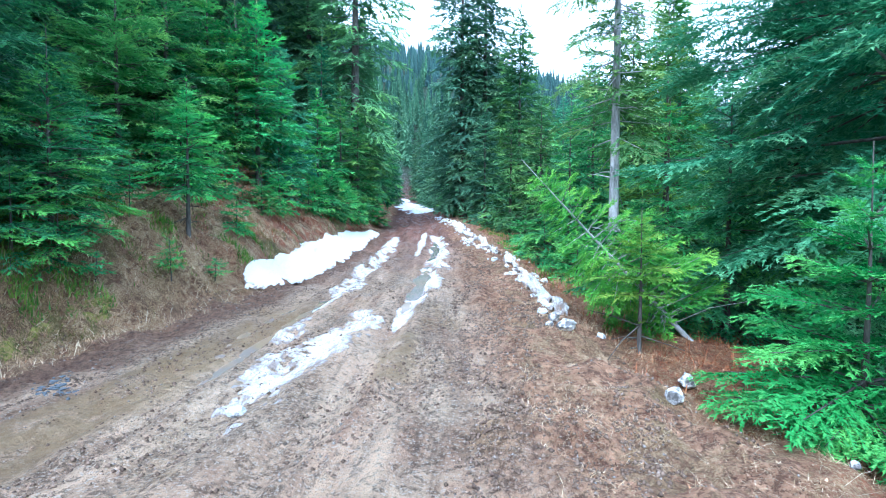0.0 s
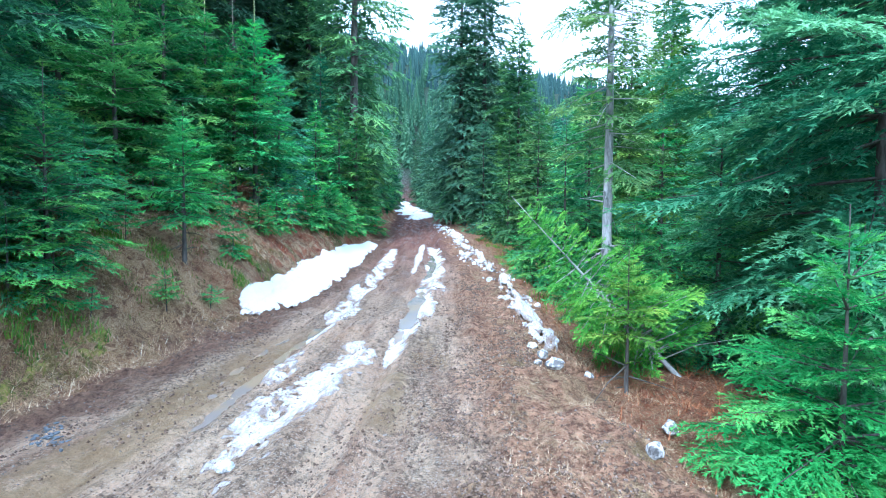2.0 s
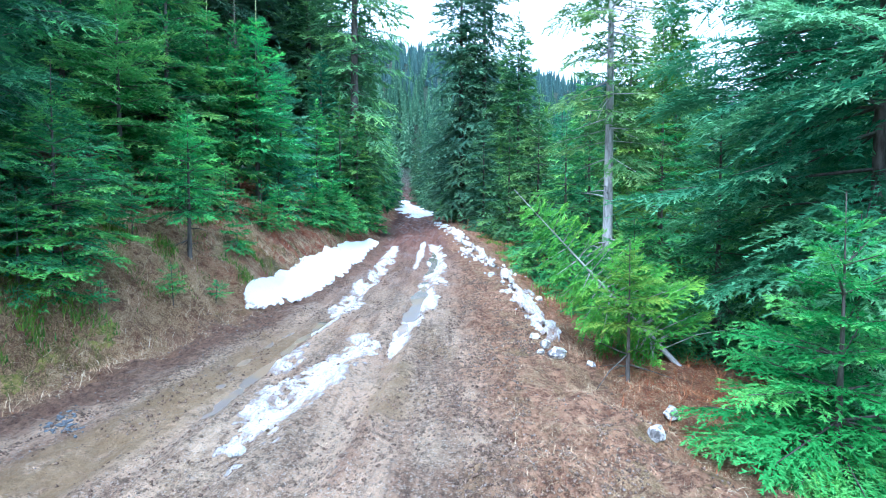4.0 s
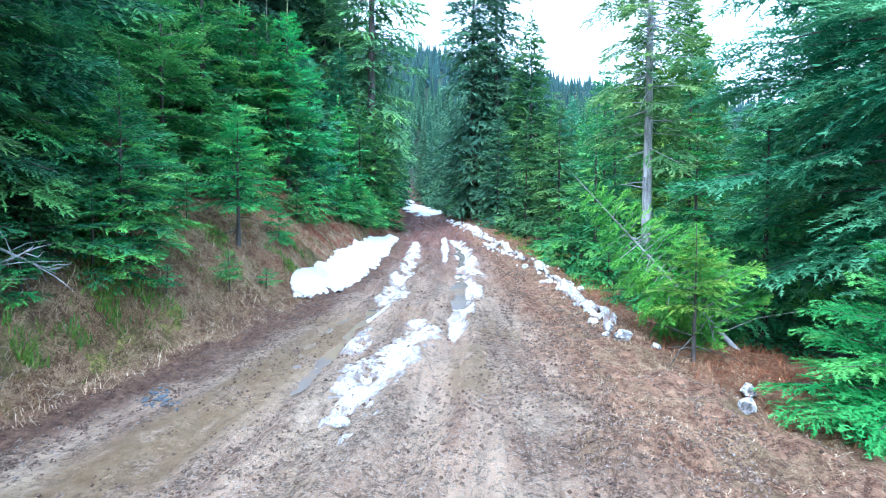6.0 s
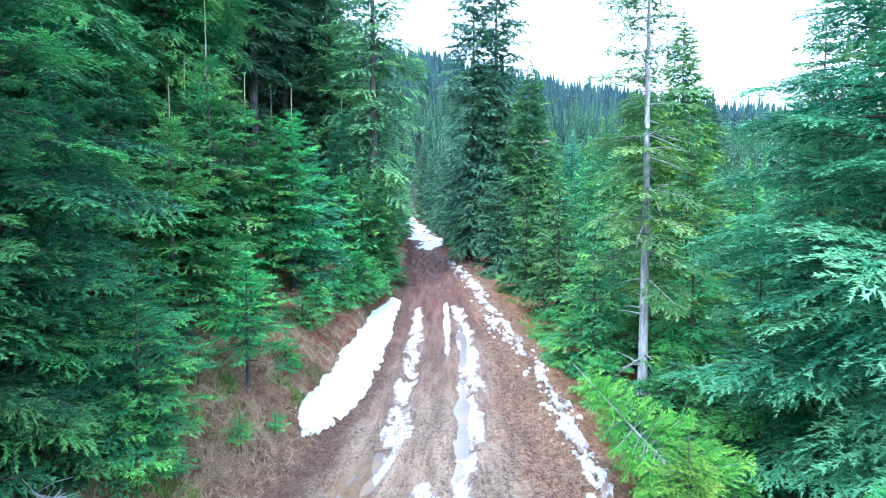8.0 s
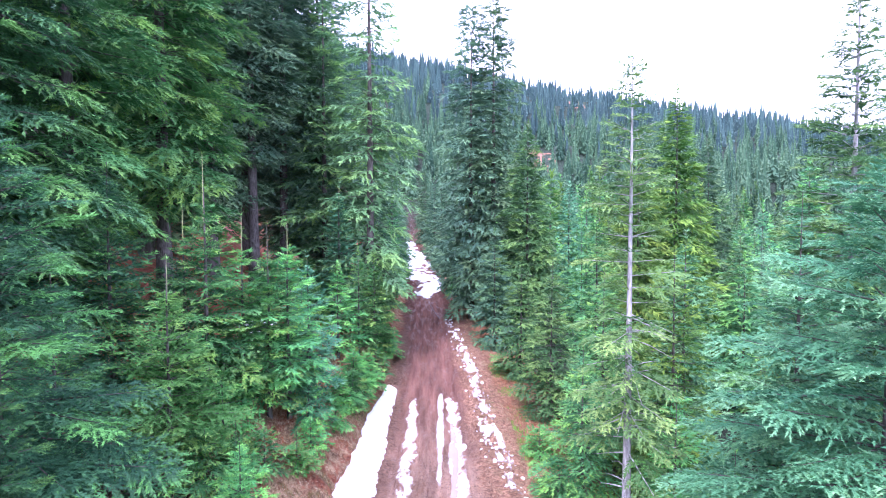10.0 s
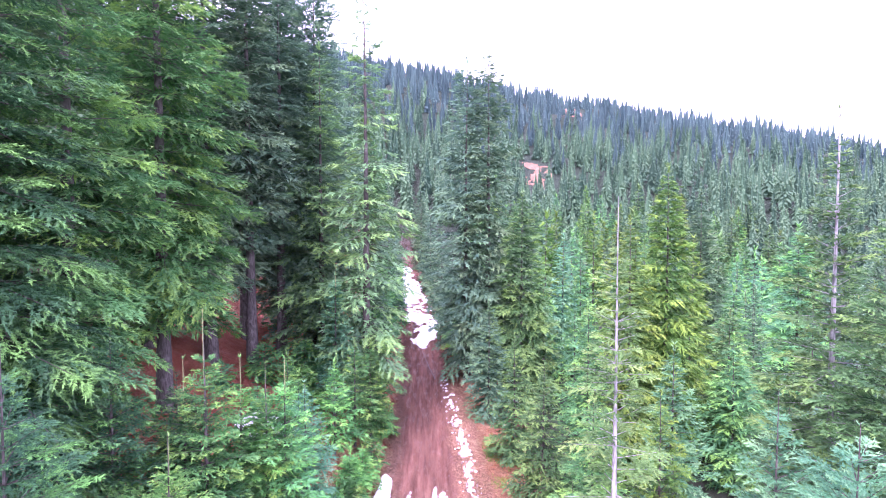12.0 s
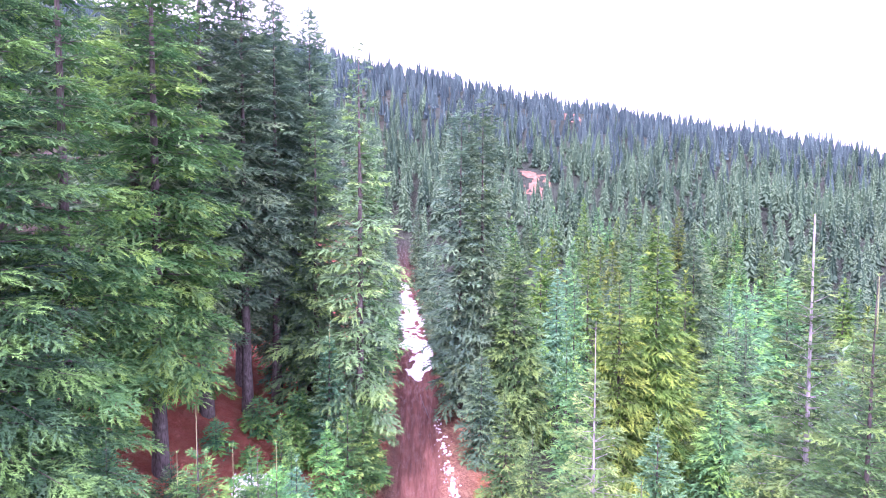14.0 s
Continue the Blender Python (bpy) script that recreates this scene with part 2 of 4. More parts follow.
    c = n.mix(n.ramp(u, 3.2, 4.1), c, n.mix(n.ramp(fine, .35, .65), straw, litter))
    shaded_duff = n.mix(n.ramp(fine, 0.35, 0.65), (0.030, 0.018, 0.012), (0.125, 0.070, 0.042))      # dark needle floor under the firs, their shade put into its colour
    c = n.mix(n.math('MULTIPLY', n.ramp(u, -4.8, -5.8), n.ramp(sep.outputs["Y"], 17, 12)), c, shaded_duff)
    # the hollow's shade at the near left, painted as darker floor
    c = n.mix(n.math('MULTIPLY', n.math('MULTIPLY', n.ramp(u, -3.1, -4.0), n.ramp(sep.outputs["Y"], 9.5, 7.5)), 0.8), c, shaded_duff)
    # forest floor under the stands and far woods, tree shade put into its colour
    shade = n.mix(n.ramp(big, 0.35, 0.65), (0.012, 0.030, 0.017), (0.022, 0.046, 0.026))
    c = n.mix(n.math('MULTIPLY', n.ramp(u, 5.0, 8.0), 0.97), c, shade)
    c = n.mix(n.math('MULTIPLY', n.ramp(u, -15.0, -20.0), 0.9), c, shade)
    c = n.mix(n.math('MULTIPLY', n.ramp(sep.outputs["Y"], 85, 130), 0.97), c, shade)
    wet = n.math('MULTIPLY', n.ramp(n.noise(1.3, 4, 0.6, n.scaled(uv, (1.6, 0.35, 1))), 0.44, 0.62), n.math('MULTIPLY', n.ramp(u, -2.4, -1.6), n.ramp(u, 2.0, 1.2)))
    wet = n.math('MAXIMUM', wet, n.math('MULTIPLY', silt, 1.1))
    rough = n.math('SUBTRACT', 0.92, n.math('MULTIPLY', wet, 0.52))
    h = n.math('ADD', n.math('MULTIPLY', mid, 1.0), n.math('ADD', n.math('MULTIPLY', fine, 0.6), n.math('MULTIPLY', grain, 0.25)))
    h = n.math('SUBTRACT', h, n.math('ADD', n.math('MULTIPLY', lug, 0.35), n.math('MULTIPLY', lumpy, 0.3)))
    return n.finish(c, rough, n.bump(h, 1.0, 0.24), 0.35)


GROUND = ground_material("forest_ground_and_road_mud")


def snow_material(name, white, spots, lo, hi, slush):
    """Old snow: granular, with dirt in streaks along the road and dark specks; thin snow is muddy slush."""
    n = Nodes(name)
    v = n.vec()
    sep = n.add("ShaderNodeSeparateXYZ")
    n.link(n.add("ShaderNodeUVMap", uv_map="depth").outputs[0], sep.inputs[0])
    streak = n.noise(6, 6, 0.8, n.scaled(v, (1.5, 0.45, 1)))
    c = n.mix(n.ramp(streak, lo, hi), white, (0.24, 0.20, 0.18))
    c = n.mix(n.math('MULTIPLY', n.ramp(n.noise(24, 5, 0.8, v), 0.53, 0.62), spots), c, (0.13, 0.10, 0.085))
    if slush:
        thin = n.math('ADD', sep.outputs["X"], n.math('MULTIPLY', n.math('SUBTRACT', n.noise(11, 6, 0.8, n.scaled(v, (1.7, 0.6, 1))), 0.5), 2.2))
        c = n.mix(n.ramp(thin, slush, slush * 0.25), c, n.mix(n.noise(30, 3, 0.7, v), (0.16, 0.11, 0.09), (0.42, 0.34, 0.30)))
    return n.finish(c, 0.6, n.bump(n.noise(20, 6, 0.8, v), 1.0, 0.06), 0.4)


SNOW = snow_material("clean_old_snow", (0.78, 0.81, 0.84), 0.25, 0.60, 0.80, 0.08)
SNOW_DIRTY = snow_material("dirty_packed_snow", (0.74, 0.745, 0.755), 0.8, 0.49, 0.68, 1.0)
CLUMP = snow_material("loose_dirty_snow", (0.80, 0.82, 0.84), 0.6, 0.50, 0.68, 0)


def rock_material():
    n = Nodes("pale_rock")
    v = n.vec()
    c = n.mix(n.ramp(n.noise(9, 5, 0.7, v), 0.36, 0.58), (0.74, 0.74, 0.74), (0.13, 0.125, 0.125))
    return n.finish(c, 0.8, n.bump(n.noise(20, 5, 0.7, v), 0.7, 0.03))


def straw_material(name, colors):
    """Dry stems, each of its own shade."""
    n = Nodes(name)
    rnd = n.add("ShaderNodeNewGeometry").outputs["Random Per Island"]
    r = n.add("ShaderNodeValToRGB")
    n.link(rnd, r.inputs[0])
    el = r.color_ramp.elements
    for k, c in enumerate(colors):
        e = el[k] if k < 2 else el.new(k / (len(colors) - 1))
        e.position, e.color = k / (len(colors) - 1), (*c, 1)
    return n.finish(r.outputs[0], 0.85, translucent=0.25)


def litter_material():
    n = Nodes("red_needle_litter")
    v = n.vec()
    c = n.mix(n.ramp(n.noise(1.2, 5, 0.7, v), 0.35, 0.65), (0.10, 0.050, 0.030), (0.23, 0.140, 0.088))
    return n.finish(c, 0.9, n.bump(n.noise(4, 5, 0.7, v), 0.8, 0.1))


def moss_material():
    n = Nodes("yellow_green_moss")
    v = n.vec()
    c = n.mix(n.ramp(n.noise(9, 5, 0.7, v), 0.35, 0.65), (0.045, 0.055, 0.014), (0.23, 0.225, 0.045))
    c = n.mix(n.math('MULTIPLY', n.ramp(n.noise(28, 5, 0.8, v), 0.47, 0.58), 0.9), c, (0.30, 0.20, 0.10))
    return n.finish(c, 0.95, n.bump(n.noise(45, 5, 0.8, v), 1.0, 0.03), 0.2)


MOSS = moss_material()
LITTER = litter_material()
ROCK = rock_material()
SLATE = straw_material("wet_slate_stones", [(0.045, 0.052, 0.065), (0.12, 0.14, 0.17), (0.48, 0.51, 0.55), (0.07, 0.08, 0.095)])
STRAW = straw_material("dead_straw", [(0.26, 0.145, 0.075), (0.54, 0.38, 0.22), (0.74, 0.59, 0.40), (0.42, 0.23, 0.13)])
STALK = straw_material("pale_dead_stalks", [(0.60, 0.48, 0.32), (0.80, 0.70, 0.52), (0.50, 0.36, 0.22), (0.72, 0.60, 0.42)])
OLIVE = straw_material("olive_grass", [(0.09, 0.10, 0.02), (0.20, 0.20, 0.05), (0.30, 0.26, 0.08), (0.06, 0.08, 0.02)])
FERN = straw_material("red_brown_dead_stems", [(0.20, 0.055, 0.025), (0.36, 0.12, 0.05), (0.44, 0.20, 0.09), (0.14, 0.045, 0.022)])
HERB = straw_material("green_herbs", [(0.06, 0.14, 0.02), (0.14, 0.28, 0.04), (0.22, 0.30, 0.04), (0.05, 0.17, 0.04)])
CLOD = straw_material("brown_mud_clods", [(0.09, 0.060, 0.044), (0.17, 0.115, 0.085), (0.27, 0.190, 0.140), (0.13, 0.086, 0.062), (0.21, 0.145, 0.105)])
LEAF = straw_material("dead_leaf_litter", [(0.07, 0.035, 0.02), (0.40, 0.20, 0.10), (0.62, 0.47, 0.30), (0.20, 0.08, 0.04)])
GRAVEL = straw_material("loose_gravel", [(0.16, 0.12, 0.10), (0.34, 0.30, 0.27), (0.24, 0.17, 0.13), (0.36, 0.31, 0.27)])


def water_material():
    n = Nodes("muddy_water")
    v = n.vec()
    c = n.mix(n.ramp(n.noise(1.2, 3, 0.6, v), 0.4, 0.6), (0.24, 0.175, 0.12), (0.19, 0.16, 0.145))
    return n.finish(c, 0.16, n.bump(n.noise(9, 3, 0.6, v), 0.15, 0.01), 0.5)


WATER = water_material()


# ---- the lie of the land ----
def smooth(a, b, v):
    s = np.clip((v - a) / (b - a), 0, 1)
    return s * s * (3 - 2 * s)


def middle(y):
    """x of the road's middle line."""
    return np.interp(y, [-60, -10, 0, 5, 8, 12, 18, 27, 34, 43, 50, 60, 76, 111, 160, 260, 900],
                     [-34, -6.5, -3.0, -2.15, -1.9, -1.65, -1.55, -2.1, -2.6, -3.2, -3.8, -4.8, -7, -11.5, -18, -32, -130])


def half(y):
    """Half the road's width."""
    return np.interp(y, [-10, 3, 6, 10, 14, 20, 27, 45, 120], [4.2, 3.4, 2.75, 2.25, 1.95, 1.8, 1.7, 1.6, 1.6])


_r = np.random.RandomState(5)
_WAVES = [(_r.uniform(-1, 1, 2), _r.uniform(0, 6.28)) for _ in range(14)]


def ripple(x, y, size):
    """Cheap smooth unevenness, about -1 to 1."""
    s = 0
    for k, (d, p) in enumerate(_WAVES):
        s = s + np.sin((d[0] * x + d[1] * y) * 6.28 / size * (0.7 + 0.13 * k) + p)
    return s / 5.0


_LATTICE = _r.rand(256, 256)


def grain(x, y, size, octaves=3):
    """Smooth noise, about -1 to 1, whose largest lumps are size metres."""
    x, y = np.asarray(x, float) / size, np.asarray(y, float) / size
    s, amp = 0, 1.0
    for k in range(octaves):
        xi, yi = np.floor(x).astype(int), np.floor(y).astype(int)
        fx, fy = x - xi, y - yi
        fx, fy = fx * fx * (3 - 2 * fx), fy * fy * (3 - 2 * fy)
        g = lambda a, b: _LATTICE[(xi + a) & 255, (yi + b) & 255]
        s = s + amp * (2 * ((g(0, 0) * (1 - fx) + g(1, 0) * fx) * (1 - fy) + (g(0, 1) * (1 - fx) + g(1, 1) * fx) * fy) - 1)
        x, y, amp = x * 2.03 + 17, y * 2.03 + 41, amp * 0.55
    return s / 1.3


def land(x, y):
    """Height of the ground without ruts."""
    x, y = np.asarray(x, float), np.asarray(y, float)
    u = x - middle(y)
    w = half(y)
    yy = np.clip(y, -60, 200)
    road = 0.061 * yy + 0.041 * np.clip(x, -6, 2.6)
    left = np.maximum(0, -u - w - 0.15)
    bank = 0.85 * np.minimum(left, 2.3) * smooth(-0.1, 1.3, left) + 0.42 * np.clip(left - 2.3, 0, 90) + 0.2 * np.clip(left - 92, 0, 400)
    right = np.maximum(0, u - w - 0.55)
    drop = 0.21 * np.clip(right, 0, 10) * smooth(-0.2, 1.0, right) + 0.16 * np.clip(right - 10, 0, 45)
    near = road + bank - drop + (0.10 * ripple(x, y, 4.0) + 0.15 * grain(x, y, 0.9) + 0.085 * grain(x, y, 0.33)) * smooth(0.0, 2.0, np.abs(u) - w + 0.6) + 0.6 * ripple(x, y, 27) * smooth(4, 14, np.abs(u))
    ridge = 121 - 0.208 * np.clip(x, -330, 600)
    f = smooth(95, 440, y) * 0.55 + 0.45 * np.clip((y - 95) / 345, 0, 1)
    far = near * (1 - f) + ridge * f + 4 * ripple(x, y, 90) * smooth(110, 200, y)
    return far - 0.25 * np.maximum(0, y - 440)


RUTS = [(-1.35, 0.22, 0.09), (-0.75, 0.24, 0.13), (0.15, 0.2, 0.06), (0.85, 0.24, 0.13)]


def ground(x, y):
    """Height of the ground with ruts, clods and tyre marks."""
    x, y = np.asarray(x, float), np.asarray(y, float)
    u = x - middle(y)
    z = land(x, y)
    on = smooth(70, 40, y) * smooth(-12, 0, y)
    rut = 0
    for k, (c, w, d) in enumerate(RUTS):
        cc = c + 0.10 * np.sin(y * 0.31 + k * 2.1)
        rut = rut - d * np.exp(-((u - cc) / w) ** 2) + 0.45 * d * np.exp(-((u - cc - 0.36) / 0.14) ** 2)
    inside = smooth(0.25, -0.2, np.abs(u) - half(y) - 1.2)
    rough = 0.045 * grain(x, y * 0.5, 0.7) + 0.042 * grain(x + 3, y * 0.6, 0.25) + 0.016 * grain(u + 9, y * 0.12, 0.13)
    shoulder = 0.10 * grain(x, y + 7, 0.4) * np.exp(-((np.abs(u) - half(y)) / 0.45) ** 2)
    lugs = 0.018 * np.sin(y * 34 + 2.5 * np.abs(u * 9)) * np.exp(-((u - half(y) + 0.35) / 0.2) ** 2) + 0.036 * np.sin(y * 30 + 2.2 * u) * (0.4 + 0.6 * grain(x, y, 0.9)) * np.exp(-((u + half(y) - 0.05) / 0.34) ** 2)
    lugs = lugs + 0.045 * np.clip(np.sin(y * 33 + 3 * u), -0.2, 1) * np.exp(-((u - half(y) + 0.55) / 0.16) ** 2) * smooth(2.2, 3.0, y) * smooth(6.0, 4.6, y)
    return z + on * inside * (rut + rough + lugs + shoulder)


def mesh_object(name, verts, faces, mat, parent=None, smooth_shade=False, uv=None, uvname="growth"):
    """One mesh object from arrays of corners and faces (all faces with as many corners)."""
    me = bpy.data.meshes.new(name)
    verts, faces = np.asarray(verts, np.float32), np.asarray(faces, np.int32)
    k = faces.shape[1]
    me.vertices.add(len(verts))
    me.vertices.foreach_set("co", verts.ravel())
    me.loops.add(faces.size)
    me.loops.foreach_set("vertex_index", faces.ravel())
    me.polygons.add(len(faces))
    me.polygons.foreach_set("loop_start", np.arange(0, faces.size, k, dtype=np.int32))
    if smooth_shade:
        me.polygons.foreach_set("use_smooth", np.ones(len(faces), bool))
    if uv is not None:
        layer = me.uv_layers.new(name=uvname)
        layer.data.foreach_set("uv", np.asarray(uv, np.float32)[faces.ravel()].ravel())
    me.update(calc_edges=True)
    me.materials.append(mat)
    ob = new(name, me)
    if parent is not None:
        ob.parent = parent
    return ob


def spread(start, stop, step, grow):
    """Coordinates from start to stop whose step grows."""
    out, v = [], start
    while (v < stop) if step > 0 else (v > stop):
        out.append(v)
        step *= grow
        v += step
    return out + [stop]


def build_ground():
    us = sorted(set([round(float(v), 3) for v in np.arange(-5.6, 4.41, 0.07)] + spread(-5.6, -750, -0.1, 1.14) + spread(4.4, 750, 0.1, 1.14)))
    ys = sorted(set([round(float(v), 3) for v in np.concatenate([np.arange(1.5, 12, 0.055), np.arange(12, 27, 0.09)])] + spread(27, 880, 0.09, 1.04) + spread(1.5, -120, -0.1, 1.16)))
    us, ys = np.array(us), np.array(ys)
    U, Y = np.meshgrid(us, ys)
    X = middle(Y) + U
    Z = ground(X, Y)
    verts = np.stack([X, Y, Z], -1).reshape(-1, 3)
    nu = len(us)
    i, j = np.meshgrid(np.arange(nu - 1), np.arange(len(ys) - 1))
    a = j * nu + i
    faces = np.stack([a, a + 1, a + 1 + nu, a + nu], -1).reshape(-1, 4)
    scale = np.where(np.abs(U) < half(Y), U * 2.0 / half(Y), np.sign(U) * (np.abs(U) - half(Y) + 2.0))
    uv = np.stack([scale, Y], -1).reshape(-1, 2)
    cu, cy = ((U[:-1, :-1] + U[1:, 1:]) / 2).ravel(), ((Y[:-1, :-1] + Y[1:, 1:]) / 2).ravel()
    is_road = (np.abs(cu) < half(cy) + 0.2) & (cy < 130) & (cy > -14)
    for name, mask in (("road", is_road), ("ground", ~is_road)):
        f = faces[mask]
        used, inv = np.unique(f, return_inverse=True)
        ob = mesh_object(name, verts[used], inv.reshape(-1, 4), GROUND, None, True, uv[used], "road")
        tagged(ob, {"road": "rutted muddy forest road with grey gravel and wet tyre tracks", "ground": "forest slope with dead grass, red litter and moss"}[name], name, kind="structure")


build_ground()


# ---- conifers ----
def spray(length, size, seed, droop, width):
    """One flat branch along +x: side twigs to both sides of the axis, each a feather of short pointed shoots.
    Returns the shoots' corners (a triangle each) and their growth: how far out each one sits, and its own shade."""
    r = np.random.RandomState(seed)
    P, G = [], []
    hang = min(0.7, max(0.0, (droop - 0.22) * 4))
    up = np.array([0.0, 0.0, 1.0])

    def feather(o, d, l, g0, sag, big, fork=True):
        """A twig from o along d with shoots left and right; big: coarser shoots, deep in the crown."""
        flat = np.array([-d[1], d[0], 0]) / max(1e-6, math.hypot(d[0], d[1]))
        step = size * big
        n = max(2, int(l / (0.95 * step)))
        f = (np.arange(n + 1) + np.concatenate([[0], r.uniform(-.35, .35, n - 1), [0]])) / n
        bend = flat * l * r.uniform(-.16, .16)
        spine = o + d * (l * f)[:, None] - up * (sag * l * f * f)[:, None] + bend * (f * f)[:, None]
        tone = r.rand()
        for sg in (-1, 1):
            for k in range(n):
                reach = step * r.uniform(1.1, 2.9) * (1 - 0.35 * f[k])
                e = d * r.uniform(0.5, 1.2) + flat * sg * r.uniform(0.3, 0.95) + up * (r.uniform(-.55, .42) - hang * r.uniform(0.1, 1.1))
                q = (spine[k] + spine[k + 1]) * 0.5
                h = (spine[k + 1] - spine[k]) * 0.46 + up * step * r.uniform(-.12, .12)
                P.append((q - h, q + e * reach, q + h))
                G.append((min(1.0, g0 + 0.4 * f[k]), 0.45 * tone + 0.55 * r.rand()))
        e = spine[-1] - spine[-2]
        P.append((spine[-2] + flat * step * .4, spine[-1] + e * 1.6, spine[-2] - flat * step * .4))
        G.append((min(1.0, g0 + 0.4), tone))
        if fork and l > 9 * step:
            for k in range(int(l / (6 * step))):
                j = r.randint(1, max(2, int(n * 0.75)))
                b = r.choice((-1, 1)) * radians(r.uniform(28, 50))
                e = d * math.cos(b) + flat * math.sin(b) + up * r.uniform(-.2, .15)
                feather(spine[j], e, min(l * (1 - f[j]) * 0.7, step * r.uniform(4, 8)) + step, g0 + 0.25 * f[j], sag, big, False)

    def axis(s):
        q = s / length
        return np.array([s, 0.03 * length * math.sin(5 * q + seed), length * (-droop * q * q + 0.30 * droop * max(0, q - 0.6))])

    s, sg = length * 0.07, 1
    while s < length * 0.93:
        q = s / length
        big = max(1.0, 1.9 - 2.2 * q)
        l = width * length * min(1.0, 0.3 + 2.4 * q) * (1 - q) ** 0.75 * r.uniform(0.6, 1.3) + 1.5 * size
        a = radians(58 - 20 * q + r.uniform(-11, 11))
        feather(axis(s), np.array([math.cos(a), math.sin(a) * sg, r.uniform(-.22, .22)]), l, 0.08 + 0.5 * q, 0.12 + 0.6 * droop + 0.25 * hang, big)
        sg = -sg
        s += size * big * (1.35 if l < 9 * size else 1.75) * r.uniform(0.6, 1.4)
    e = axis(length) - axis(length * 0.7)
    feather(axis(length * 0.65), e / np.linalg.norm(e), length * 0.35, 0.55, 0.1, 1.0)
    return np.array(P), np.array(G)


_BANK = {}
BINS = [0.25, 0.5, 0.85, 1.3, 1.9, 2.7, 3.6, 4.7]


def branch(length, lod, droop, variant):
    k = min(range(len(BINS)), key=lambda i: abs(BINS[i] - length))
    key = (k, lod, droop, variant)
    if key not in _BANK:
        _BANK[key] = spray(BINS[k], lod * (0.8 + 0.07 * k), 11 * k + variant * 101, droop, 0.5)
    P, G = _BANK[key]
    return P * (length / BINS[k]), G


def tube(points, radii, sides=7):
    """Corners and faces of a bent tapered tube."""
    V, F = [], []
    pts = [np.array(p, float) for p in points]
    for i, (p, rad) in enumerate(zip(pts, radii)):
        d = pts[min(i + 1, len(pts) - 1)] - pts[max(i - 1, 0)]
        d /= np.linalg.norm(d)
        a = np.cross(d, (0.3, 1, 0.1))
        a /= np.linalg.norm(a)
        b = np.cross(d, a)
        for k in range(sides):
            t = 6.283 * k / sides
            V.append(p + (a * math.cos(t) + b * math.sin(t)) * rad)
    for i in range(len(pts) - 1):
        for k in range(sides):
            k2 = (k + 1) % sides
            F.append((i * sides + k, i * sides + k2, (i + 1) * sides + k2, (i + 1) * sides + k))
    return np.array(V), np.array(F)


